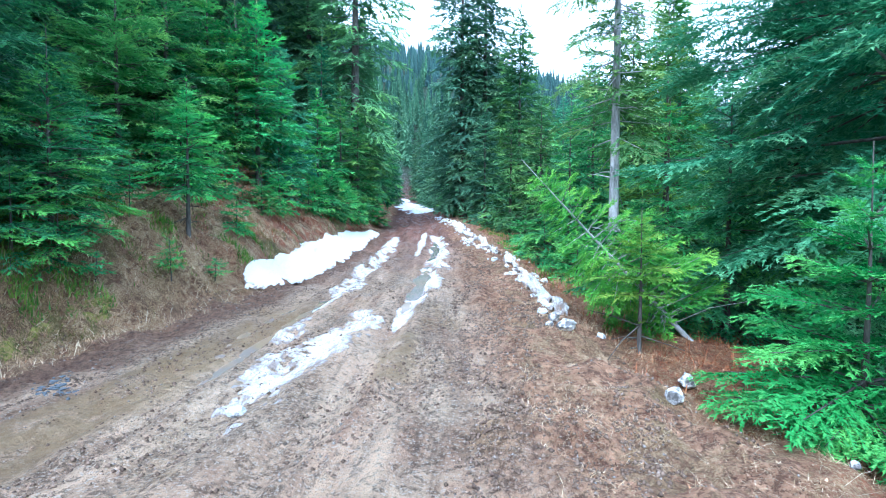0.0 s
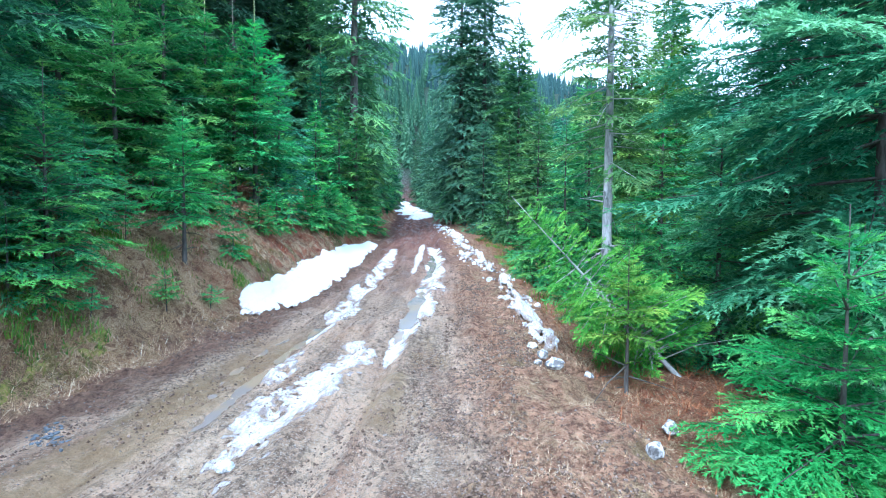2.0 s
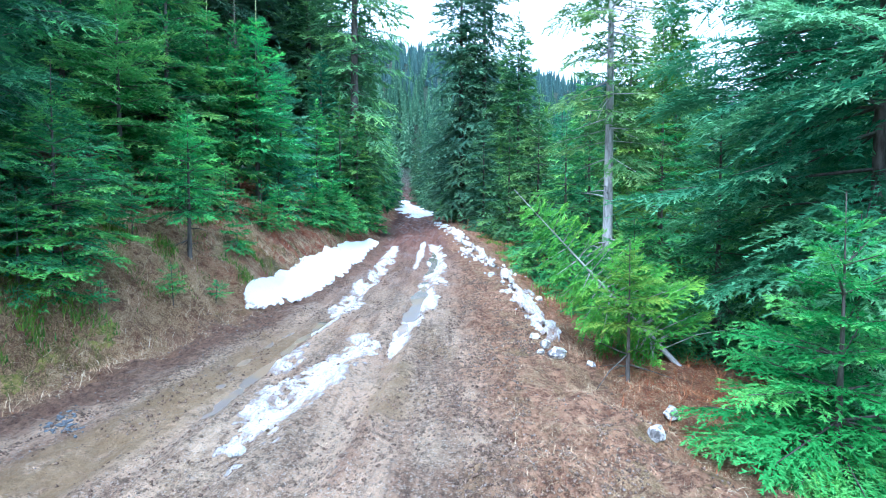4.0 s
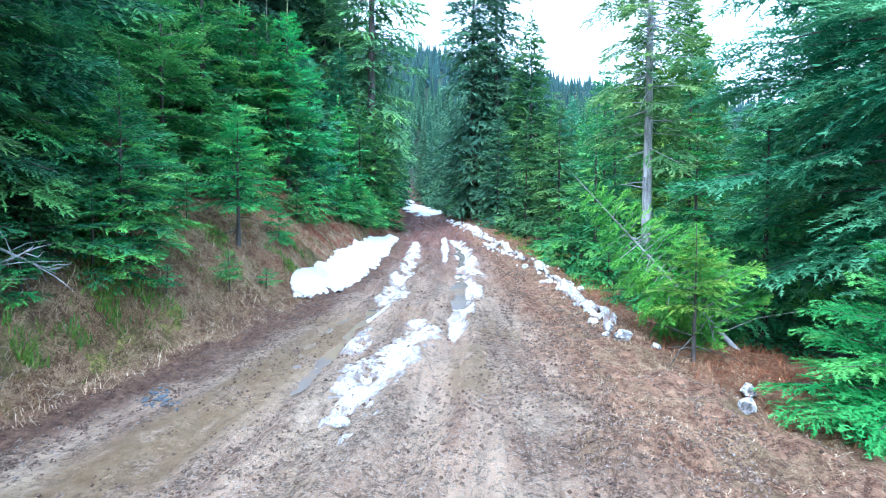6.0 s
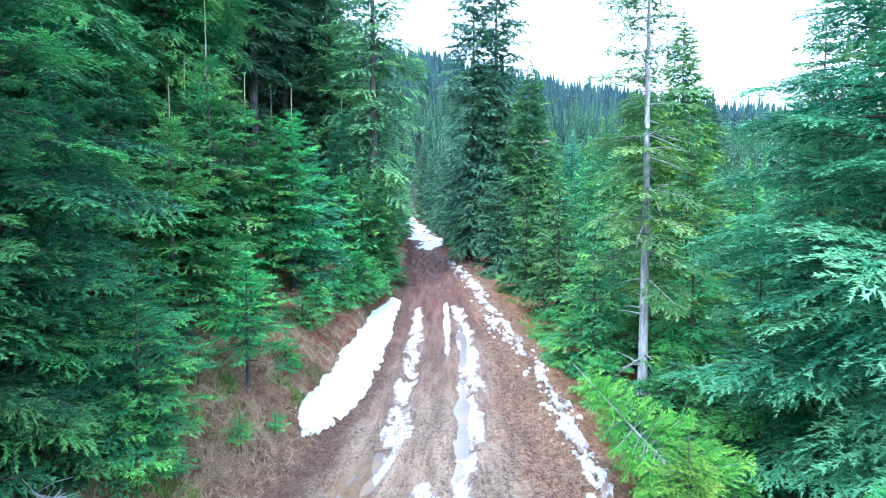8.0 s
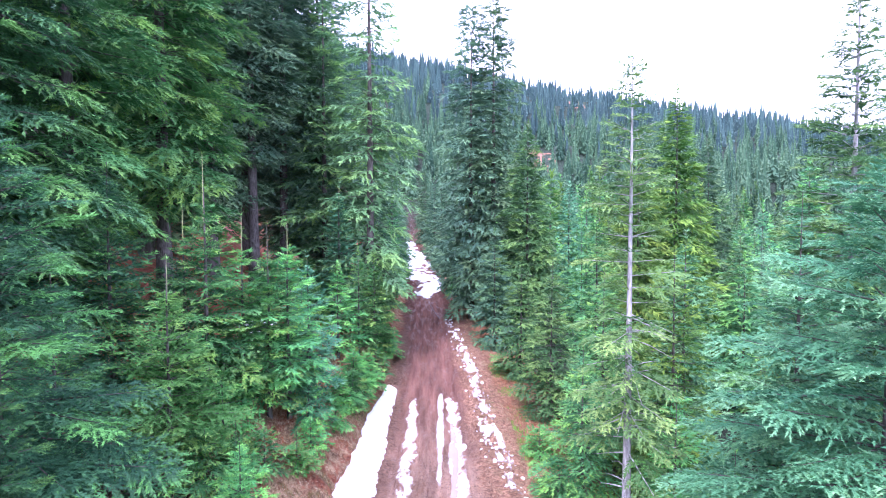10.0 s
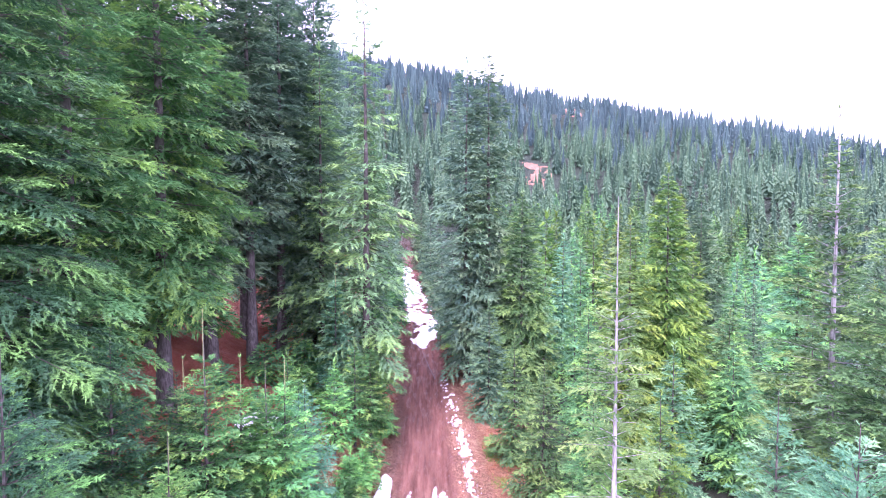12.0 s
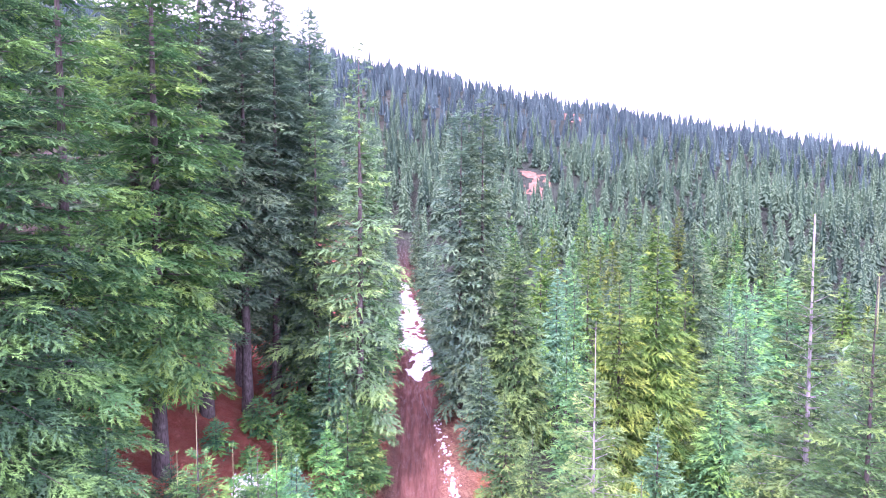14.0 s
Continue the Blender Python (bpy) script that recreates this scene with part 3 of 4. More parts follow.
def conifer(name, H, R, seed, needles="fir", lod=0.034, clear=0.12, droop=0.25, whorl=0.42, leader=0.5, per=7, shape=0.75,
            thin=0.0, low=0.0, bare=None, trunk=None, tip=0.006, bark=None, snags=0, snag_to=0.12, snag_rad=0.012):
    """A conifer at the origin: an Empty with a trunk (and its limbs) and a crown."""
    r = np.random.RandomState(seed)
    root = new(name)
    base = trunk or 0.011 * H + 0.012
    n = 9
    sway = r.uniform(-1, 1, 2) * 0.006 * H
    line = [np.array([sway[0] * math.sin(3 * k / n), sway[1] * math.sin(2.2 * k / n), H * k / n - (0.35 if k == 0 else 0)]) for k in range(n + 1)]
    rad = [max(tip, base * (1 - 0.96 * k / n) ** 1.15 * (1.25 if k == 0 else 1)) for k in range(n + 1)]
    TV, TF = tube(line, rad, 8)
    stem = mesh_object("trunk", TV, TF, bark or BARK, root, True)

    def at(h):
        k = min(n - 1, int(h / H * n))
        f = h / H * n - k
        return line[k] * (1 - f) + line[k + 1] * f if k else np.array([line[1][0] * f, line[1][1] * f, h])

    BV, BF, boff = [], [], 0

    def limb(h, a, l, pitch, rad0, sag, own=False):
        nonlocal boff
        d = np.array([math.cos(a) * math.cos(pitch), math.sin(a) * math.cos(pitch), math.sin(pitch)])
        p = at(h)
        if own:
            q = p + d * l * .5 + (0, 0, -sag * .3 * l)
            v, f = tube([p, q, p + d * l + (0, 0, -sag * l)], [rad0, rad0 * .6, 0.003], 5)
            mesh_object("dead_limb", v, f, bark or BARK, stem, True)
            return
        v, f = tube([p, p + d * l + (0, 0, -sag * l)], [rad0, 0.004], 3)
        BV.append(v)
        BF.append(f + boff)
        boff += len(v)

    C, G = [], []
    h = clear * H
    top = H - leader
    while h < top:
        t = (h - clear * H) / (top - clear * H)
        reach = R * ((1 - t) ** shape) * (0.62 + 0.38 * min(1, t * 5 + 0.15)) + 0.10
        m = max(3, int(per * (1 - 0.35 * t) + r.rand()))
        a0 = r.rand() * 6.28
        for k in range(m):
            if r.rand() < thin * (0.4 + 1.2 * t) + low * (1 - t) ** 2:
                continue
            a = a0 + 6.283 * k / m + r.uniform(-.35, .35)
            if bare is not None and math.cos(a - bare) > 0.8:      # no branches on the upper side of a fallen stem
                continue
            l = reach * r.uniform(0.58, 1.12)
            pitch = radians((-10 if droop > .15 else -3) + 46 * t ** 1.3 + r.uniform(-8, 8))
            P, g = branch(l, lod, droop, r.randint(3))
            ro = r.uniform(-.3, .3)
            fresh = 0.3 if r.rand() < 0.3 else -0.12
            ca, sa, cp, sp, cr, sr = math.cos(a), math.sin(a), math.cos(pitch), math.sin(pitch), math.cos(ro), math.sin(ro)
            M = np.array([[ca, -sa, 0], [sa, ca, 0], [0, 0, 1]]) @ np.array([[cp, 0, -sp], [0, 1, 0], [sp, 0, cp]]) @ np.array([[1, 0, 0], [0, cr, -sr], [0, sr, cr]])
            C.append(P @ M.T + at(h))
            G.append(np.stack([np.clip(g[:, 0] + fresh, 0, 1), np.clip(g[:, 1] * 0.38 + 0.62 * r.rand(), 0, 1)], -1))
            if l > 0.5 and lod < 0.11:
                limb(h, a, l * .8, pitch, 0.007 + 0.008 * l, droop * .55)
        h += whorl * (0.75 + 0.5 * r.rand()) * (1 - 0.35 * t)
    h = H - leader
    while h < H - 0.04:                        # short upright shoots in whorls on the bare leader
        f = (H - h) / leader
        for k in range(5):
            a = r.rand() * 6.28
            d = np.array([math.cos(a), math.sin(a), r.uniform(0.3, 0.9)])
            n = max(1, int((0.06 + 0.36 * f * min(1.5, leader)) / (lod * 1.5)))
            for j in range(n):
                p = at(h) + d * lod * 1.5 * j
                w = np.array([-d[1], d[0], 0.2]) * lod * 0.5
                C.append(np.array([[p + w * .8, p + d * lod * 2.6 + (0, 0, lod * .3), p - w * .8]]))
                G.append(np.array([[0.8, r.rand()]]))
        h += max(0.09, 0.30 * min(1.2, leader))
    for k in range(snags):
        hh = H * r.uniform(0.05, clear + snag_to)
        limb(hh, r.rand() * 6.28, r.uniform(0.3, 1.1), radians(r.uniform(-25, 25)), snag_rad, r.uniform(0, .4), True)
    if leader >= 0.8 and tip < 0.01:
        v, f = tube([at(H - leader * 1.5), at(H - leader * .6), at(H * 0.999)], [0.016, 0.012, 0.006], 6)
        mesh_object("leader", v, f, LEADER, root, True)["label"] = "pale bare leader shoot"
    C, G = np.concatenate(C), np.concatenate(G)
    m = len(C)
    if BV:
        tagged(mesh_object("branchwork", np.concatenate(BV), np.concatenate(BF), bark or BARK, root, True), kind="stuff")
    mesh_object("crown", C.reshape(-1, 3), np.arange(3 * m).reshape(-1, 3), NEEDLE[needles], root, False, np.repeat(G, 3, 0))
    return root


def plant(ob, x, y, turn=0.0, lean=0.0, dz=0.0, scale=1.0):
    """Stand a tree on the ground."""
    ob.matrix_basis = pose(x, y, float(land(x, y)) + dz, lean, 0, turn) @ Matrix.Scale(scale, 4)
    return ob


# ---- the trees one by one ----
def tree(name, x, y, top, R, seed, label, **kw):
    """A tree whose tip reaches the height top."""
    z = float(land(x, y))
    kw["lod"] = round(min(0.16, max(0.018, 0.0032 * math.hypot(x + 0.6, y + 0.8))) * (2.0 if x < -16 else 0.82 if x == -13.3 else 1.0), 3)      # finer shoots near the open road
    ob = conifer(name, top - z, R * 1.28, seed, **kw)
    ob.matrix_basis = pose(x, y, z)
    return tagged(ob, label, "tree")


# beside the road, on the bank
tree("fir", -5.6, 10.95, 4.98, 0.85, 1, "small green fir on the bank with a bare dark stem", needles="bright", clear=0.3, droop=0.12, whorl=0.27, per=9, leader=0.3, snags=10)
tree("fir", -8.2, 12.8, 9.0, 1.7, 2, "slim young fir with a long bare leader", needles="bright", clear=0.1, droop=0.12, whorl=0.48, per=9, leader=0.9)
tree("fir", -9.2, 15.6, 10.4, 1.7, 3, "slim young fir with a pale leader", needles="deep", clear=0.1, droop=0.12, whorl=0.48, per=9, leader=1.0)
tree("fir", -8.5, 15.5, 12.0, 1.8, 4, "taller young fir with a long pale leader", clear=0.1, droop=0.12, whorl=0.48, per=9, leader=1.5)
tree("fir", -7.8, 16.7, 10.2, 1.5, 5, "young fir in a dense clump", needles="bright", clear=0.1, droop=0.12, whorl=0.48, per=9, leader=1.1)
tree("fir", -7.1, 17.1, 9.9, 1.5, 6, "young fir in a dense clump", clear=0.12, droop=0.12, whorl=0.48, per=9, leader=1.1)
tree("fir", -6.5, 17.4, 10.0, 1.5, 7, "young fir with a bare dark lower trunk", needles="bright", clear=0.25, droop=0.12, whorl=0.48, per=9, leader=1.0, snags=8)
tree("fir", -6.3, 19.0, 8.8, 1.3, 8, "bluish young fir in the clump", needles="blue", clear=0.1, droop=0.12, whorl=0.48, per=9, leader=0.6)
tree("fir", -7.2, 28.6, 12.3, 1.3, 9, "narrow fir with regular whorls of branches", needles="blue", clear=0.08, droop=0.12, whorl=0.48, per=9, leader=0.8)
tree("fir", -5.8, 26.5, 8.7, 1.2, 10, "young fir above the road bank", droop=0.12)
tree("fir", -5.3, 28.5, 8.2, 1.2, 11, "young fir above the road bank", droop=0.12)
tree("fir", -6.4, 24.5, 8.0, 1.3, 12, "young fir above the road bank", needles="bright", droop=0.12)
tree("spruce", -5.9, 30.6, 29.4, 3.1, 13, "tall spruce with a grey trunk and sparse crown", needles="olive", clear=0.1, droop=0.3, whorl=0.55, thin=0.34, per=6, snags=14)
tree("spruce", -10.3, 36.2, 33, 3.7, 14, "tall grey-green spruce on the slope", needles="grey", clear=0.08, whorl=0.45, shape=0.6)
tree("spruce", -13.2, 38.0, 34.0, 3.4, 15, "tall dark spruce on the slope", needles="dark", clear=0.08, whorl=0.45, shape=0.6)
tree("fir", -8.4, 7.8, 12.5, 2.7, 16, "broad fir with bluish branch tips", needles="deep", clear=0.1, droop=0.17, whorl=0.56, per=9)
tree("fir", -7.5, 6.1, 9.0, 1.6, 18, "dark fir leaning over the foot of the bank", needles="deep", clear=0.06, droop=0.16, whorl=0.4, per=8)
tree("fir", -6.35, 8.1, 5.0, 1.2, 17, "bushy green young fir on the bank", needles="fir", clear=0.05, droop=0.15, whorl=0.22)
for k, (x, y, top, R, nd) in enumerate([(-13.6, 22.5, 35, 4.0, "fir"), (-13.3, 13.2, 31, 3.9, "deep"), (-14.2, 17.5, 33, 3.4, "fir"), (-14.2, 33.5, 37, 3.6, "grey"), (-14.2, 28.5, 37, 3.6, "grey"),
                                             (-16.5, 9.5, 28, 3.6, "fir"), (-8.2, 5.0, 8.0, 1.9, "deep"), (-17, 18, 36, 3.4, "dark"), (-9.2, 33.4, 26, 3.2, "olive"), (-11.9, 33.6, 33.5, 3.2, "grey"), (-12.6, 30.4, 34, 3.2, "grey"), (-17, 27, 40, 3.6, "dark")]):
    tree("fir", x, y, top, R, 30 + k, "tall dense fir with layered drooping branches", needles=nd, clear=0.3 if k in (9, 10) else 0.16 if k in (0, 3, 4) else 0.06, droop=0.26, whorl=0.88, per=9)
for k, (x, y, h, R, nd) in enumerate([(-9.6, 10.6, 5, 1.5, "deep"), (-10.6, 14.2, 7, 1.7, "deep"), (-11, 18.6, 4, 1.2, "dark"), (-8.6, 20.4, 4.2, 0.8, "fir"), (-8.3, 23.4, 4.5, 0.8, "fir"),
                                      (-7.4, 22, 4.6, 0.85, "fir"), (-5.4, 20.2, 1.8, 0.8, "bright"), (-5.3, 22.6, 2.2, 0.9, "bright"), (-5.6, 15.2, 1.2, 0.6, "bright"), (-6.8, 13.6, 1.6, 0.7, "fir"),
                                      (-5.9, 33, 5, 1.3, "fir"), (-6.5, 37, 6, 1.5, "fir"), (-7.2, 42, 7, 1.6, "dark"), (-7.8, 47, 7, 1.6, "fir")]):
    tree("fir", x, y, float(land(x, y)) + h, R, 120 + k, "young fir among taller trees on the bank" if h > 3 else "low green fir sapling on the bank", needles=nd, clear=0.03, droop=0.15, whorl=0.3 if h > 3 else 0.15)
UPPER = [(-6.9, 9.6, 1.3, "fir"), (-7.6, 10.8, 1.8, "fir"), (-6.5, 12.6, 1.0, "bright"), (-7.2, 12.6, 1.7, "fir"), (-6.3, 14.4, 1.2, "fir"), (-5.5, 16.4, 1.1, "bright"),
                                   (-5.9, 17.6, 1.7, "fir"), (-5.2, 18.6, 1.0, "bright"), (-5.1, 21.4, 1.5, "fir"), (-5.0, 24.2, 1.6, "bright"), (-4.9, 26.2, 1.4, "fir"), (-5.2, 29.6, 2.0, "bright"),
                                   (-5.0, 31.4, 1.6, "fir"), (-7.6, 14.6, 2.2, "bright")]
# deep and dark needles here carry the hollow's shade in their colour
HOLLOW = [(-7.4, 8.6, 1.6, "fir"), (-6.6, 6.5, 1.0, "deep"), (-6.55, 5.7, 0.9, "deep"), (-7.2, 6.6, 1.7, "deep"), (-6.9, 6.2, 1.5, "deep"), (-7.0, 5.4, 1.5, "deep"), (-6.8, 6.9, 1.2, "fir"), (-6.35, 6.0, 0.5, "bright"), (-5.95, 7.7, 1.0, "bright"), (-6.25, 7.2, 1.3, "fir"), (-7.6, 5.4, 1.8, "dark"), (-7.9, 6.4, 2.2, "dark"), (-7.5, 7.2, 2.0, "dark"), (-8.6, 5.8, 2.4, "dark"), (-5.3, 12.7, 0.7, "bright")]
FLOOR = [(-11.4, 29.0, 2.2, "fir"), (-9.4, 30.0, 3.0, "fir"), (-8.9, 27.6, 2.4, "bright"), (-12.6, 26.0, 1.6, "fir"), (-10.6, 25.4, 1.2, "bright")]
BELOW = [(3.1, 11.3, 1.5, "fir"), (3.9, 11.5, 2.3, "fir"), (3.0, 13.6, 1.5, "bright"), (2.6, 16.4, 1.6, "fir"), (2.4, 19.4, 1.5, "bright"), (3.6, 9.4, 1.4, "fir")]
for k, (x, y, h, nd) in enumerate(UPPER + HOLLOW + BELOW + FLOOR):
    tree("bush_fir", x, y, float(land(x, y)) + h, 0.42 * h + 0.2, 160 + k, "low bushy fir growing beside the muddy road", needles=nd, clear=0.02, droop=0.16, whorl=0.2, leader=0.1, per=7)
# below the road
tree("hemlock", 3.65, 12.75, 15.3, 1.5, 50, "tall thin conifer with a pale bare lower trunk", needles="pale", clear=0.2, droop=0.24, whorl=0.36, thin=0.16, low=0.95, per=9, leader=1.3, bark=BARK_PALE, snags=40, snag_to=0.34, snag_rad=0.022, trunk=0.135, shape=0.6)
tree("fir", 12.7, 33.5, 18.3, 2.8, 51, "yellow-green conifer with dense drooping branches", needles="yellow", clear=0.05, droop=0.35)
tree("fir", 9.6, 31.0, 15.0, 2.4, 52, "yellow-green conifer with dense drooping branches", needles="yellow", clear=0.05, droop=0.35)
tree("spruce", 23.3, 53, 17.8, 2.8, 53, "dark green slender spruce", needles="dark")
tree("spruce", 11.2, 15.8, 18.2, 2.9, 54, "tall spruce with a thin bare top", needles="sage", clear=0.1, leader=0.9, whorl=0.4, droop=0.2, per=8, shape=0.8, thin=0.15, tip=0.03, bark=BARK_PALE)
tree("spruce", 10.6, 12.2, 16.7, 2.8, 55, "tall green spruce with layered branches", needles="sage", clear=0.1, leader=1.0, whorl=0.42, droop=0.22, per=8)
tree("spruce", 24.5, 39.5, 14.5, 2.8, 56, "slender green spruce down the slope", needles="fir")
tree("spruce", 6.3, 7.8, 11.3, 3.2, 57, "broad blue-green spruce with drooping branches", needles="blue", shape=0.55, per=8, clear=0.2, low=0.35, droop=0.18, whorl=0.48)
tree("spruce", 7.4, 12.0, 10.6, 2.3, 58, "bushy blue-green spruce below the road", needles="blue", clear=0.05, droop=0.22)
tree("fir", 3.85, 4.95, 2.75, 1.2, 59, "bright green young fir at the road's edge", needles="vivid", clear=0.03, droop=0.14, whorl=0.31, leader=0.2, per=9)
tree("fir", 4.9, 6.2, 2.6, 1.2, 60, "green young fir below the road", needles="fir", clear=0.05, droop=0.15, whorl=0.2)
tree("fir", 2.5, 7.25, 2.2, 0.5, 61, "small bright green fir with a thin dark stem", needles="lime", clear=0.42, droop=0.15, whorl=0.17, leader=0.2, snags=8)
tree("spruce", 0.3, 41.6, 27.3, 2.8, 62, "tall grey-green spruce with a grey trunk", needles="grey", clear=0.06, whorl=0.5, shape=0.5, droop=0.28, thin=0.2)
tree("spruce", 1.9, 41.8, 28.2, 2.8, 63, "tall grey-green spruce beside the road", needles="grey", clear=0.06, whorl=0.5, shape=0.5, droop=0.28, thin=0.2)
tree("spruce", 4.2, 38.5, 17.0, 2.8, 64, "green spruce below the road", needles="sage", clear=0.03)
tree("spruce", 9.2, 49.0, 13.5, 1.6, 65, "small pale blue spruce", needles="blue")
for k, (x, y, top, R, nd) in enumerate([(2.7, 29, 8.2, 1.6, "sage"), (3.6, 24, 8.0, 1.7, "sage"), (4.8, 19.5, 8.2, 1.8, "fir"), (6.4, 17.0, 9.0, 1.9, "yellow"), (3.4, 16.6, 6.0, 1.4, "fir"),
                                        (1.6, 34.5, 9.5, 1.7, "dark"), (8.8, 22, 9.5, 2.0, "blue"), (6.3, 27, 10.5, 1.9, "fir"), (5.4, 14.0, 5.6, 1.5, "bright"), (5.0, 10.0, 5.2, 1.5, "fir")]):
    tree("fir", x, y, top, R, 70 + k, "young fir in the dense stand beside the road", needles=nd, clear=0.04, droop=0.2)

for k, (x, y, h, R, nd) in enumerate([(17.6, 35.2, 10.5, 2.3, "sage"), (20.3, 40.2, 11.5, 2.4, "fir"), (15.6, 30.6, 9.0, 2.2, "fir"), (15.2, 24.5, 8.5, 2.1, "sage")]):
    tree("spruce", x, y, float(land(x, y)) + h, R, 90 + k, "full green spruce on the slope below the road", needles=nd, clear=0.03, droop=0.25, whorl=0.45)

# the leaning fir
foot, tip = Vector((3.85, 8.15, -0.1)), Vector((1.02, 8.3, 2.95))
lie = (tip - foot).to_track_quat('Z', 'Y').to_matrix().to_4x4()
top_side = lie.inverted() @ Vector((-0.35, -0.75, 0.55))
lean = conifer("leaning_fir", 4.2, 1.25, 90, needles="lime", lod=0.026, clear=0.22, droop=0.2, whorl=0.15, leader=0.3, bare=math.atan2(top_side.y, top_side.x), snags=8, bark=BARK_PALE, trunk=0.05)
lean.matrix_basis = Matrix.Translation(foot) @ lie
tagged(lean, "fallen leaning fir with bright yellow-green branches", "tree")

# close along the snowy stretch
for k, (y, u, h, R, nd) in enumerate([(46, -3.6, 6, 1.5, "fir"), (51, -3.2, 8, 1.6, "fir"), (55, -3.4, 10, 1.7, "grey"), (60, -3.0, 9, 1.6, "grey"), (66, -3.3, 12, 1.8, "dark"), (73, -2.9, 11, 1.7, "grey"), (82, -3.2, 13, 1.9, "dark"), (92, -2.8, 12, 1.8, "grey"), (103, -3.0, 13, 1.9, "dark"),
                                      (47, 3.4, 7, 1.5, "fir"), (52, 3.0, 9, 1.6, "dark"), (57, 3.2, 10, 1.7, "grey"), (63, 2.9, 10, 1.6, "dark"), (70, 3.1, 12, 1.8, "grey"), (78, 2.8, 12, 1.8, "dark"), (88, 3.0, 12, 1.8, "grey"), (98, 2.8, 13, 1.8, "dark"), (110, 3.2, 13, 1.9, "grey"), (114, -4.2, 13, 1.9, "grey")]):
    x = float(middle(y)) + u
    tree("spruce", x, y, float(land(x, y)) + h, R, 240 + k, "spruce crowding the edge of the snowy road", needles=nd, clear=0.02, droop=0.25, whorl=0.5)

# the stands on both slopes
rng = random.Random(7)
KINDS = ["fir", "dark", "grey", "sage", "yellow"]
MODELS = [conifer("spruce", 12, 3.0, 200 + k, needles=nd, lod=0.28, clear=0.03, droop=0.2, whorl=0.75, per=6) for k, nd in enumerate(KINDS)]
MODELS += [conifer("spruce", 12, 3.0, 210 + k, needles=nd, lod=0.18, clear=0.03, droop=0.22, whorl=0.75, per=6, leader=0.9) for k, nd in enumerate(KINDS)]
for m in MODELS:
    tagged(m, "slender green conifer in the mixed forest stand", "tree", "forest stand")
PLACES = []
for side, count in ((1, 205), (-1, 32)):
    tries = 0
    while count and tries < 12000:
        tries += 1
        y = rng.uniform(20, 142)
        x = rng.uniform(1 if y > 48 else 6, 75) if side > 0 else rng.uniform(-60, -7)
        if side > 0 and (x - middle(y) < 4.5 or (y < 34 and x < 14)):
            continue
        if side < 0 and (y < 38 and x > -17 or x > middle(y) - (6.5 if y < 55 else 3.6)):
            continue
        if all((x - a) ** 2 + (y - b) ** 2 > 2.6 ** 2 for a, b in PLACES):
            PLACES.append((x, y))
            s = rng.uniform(0.75, 1.25) if side > 0 else rng.uniform(1.3, 2.1)
            i = rng.choice([0, 0, 0, 1, 3, 3, 2, 4] if side > 0 else [0, 1, 1, 3])
            m = pose(x, y, float(land(x, y)) - 0.1, 0, 0, rng.uniform(0, 360)) @ Matrix.Diagonal((s * rng.uniform(.8, 1.05), s * rng.uniform(.8, 1.05), s, 1))
            i += 5 if y < 62 else 0
            if MODELS[i].matrix_basis == Matrix():
                MODELS[i].matrix_basis = m
            else:
                copy_thing(MODELS[i], m)
            count -= 1


# unseen trees added behind the open stretch, both sides of the road, to cut skylight
SKY_SCREEN = [conifer("spruce", 12, 2.7, 220 + k, needles=nd, lod=0.085, clear=0.05, droop=0.2, whorl=0.6, per=6) for k, nd in enumerate(["fir", "dark"])]
for m in SKY_SCREEN:
    tagged(m, "unseen conifer added behind the road to hold back skylight", "tree", "forest behind the clearing")
PLACES = []
while len(PLACES) < 46:
    x, y = rng.uniform(-42, 40), rng.uniform(-36, 5)
    if abs(x - middle(y)) < half(y) + 4.2 or math.hypot(x, y + 1) < 11.5 or y > 0 and -12 < x < 10:
        continue
    if all((x - a) ** 2 + (y - b) ** 2 > 3.6 ** 2 for a, b in PLACES):
        PLACES.append((x, y))
        m = pose(x, y, float(land(x, y)) - 0.1, 0, 0, rng.uniform(0, 360)) @ Matrix.Scale(rng.uniform(0.9, 1.7), 4)
        near = SKY_SCREEN[len(PLACES) % 2]
        if math.hypot(x, y + 1) > 21:
            copy_thing(MODELS[rng.choice([5, 6, 8])], m)
        elif near.matrix_basis == Matrix():
            near.matrix_basis = m
        else:
            copy_thing(near, m)


LANE_Y, LANE_X = [100, 126, 161, 240], [-8.5, -12, -16.5, -27.3]
LANES = [(100, 140, 1, 0, 3.0)]     # the road's cut goes on uphill as a narrow clearing
LANES += [(178, 206, 0, 27.5, 6.0), (332, 372, 0, 74, 10.0)]


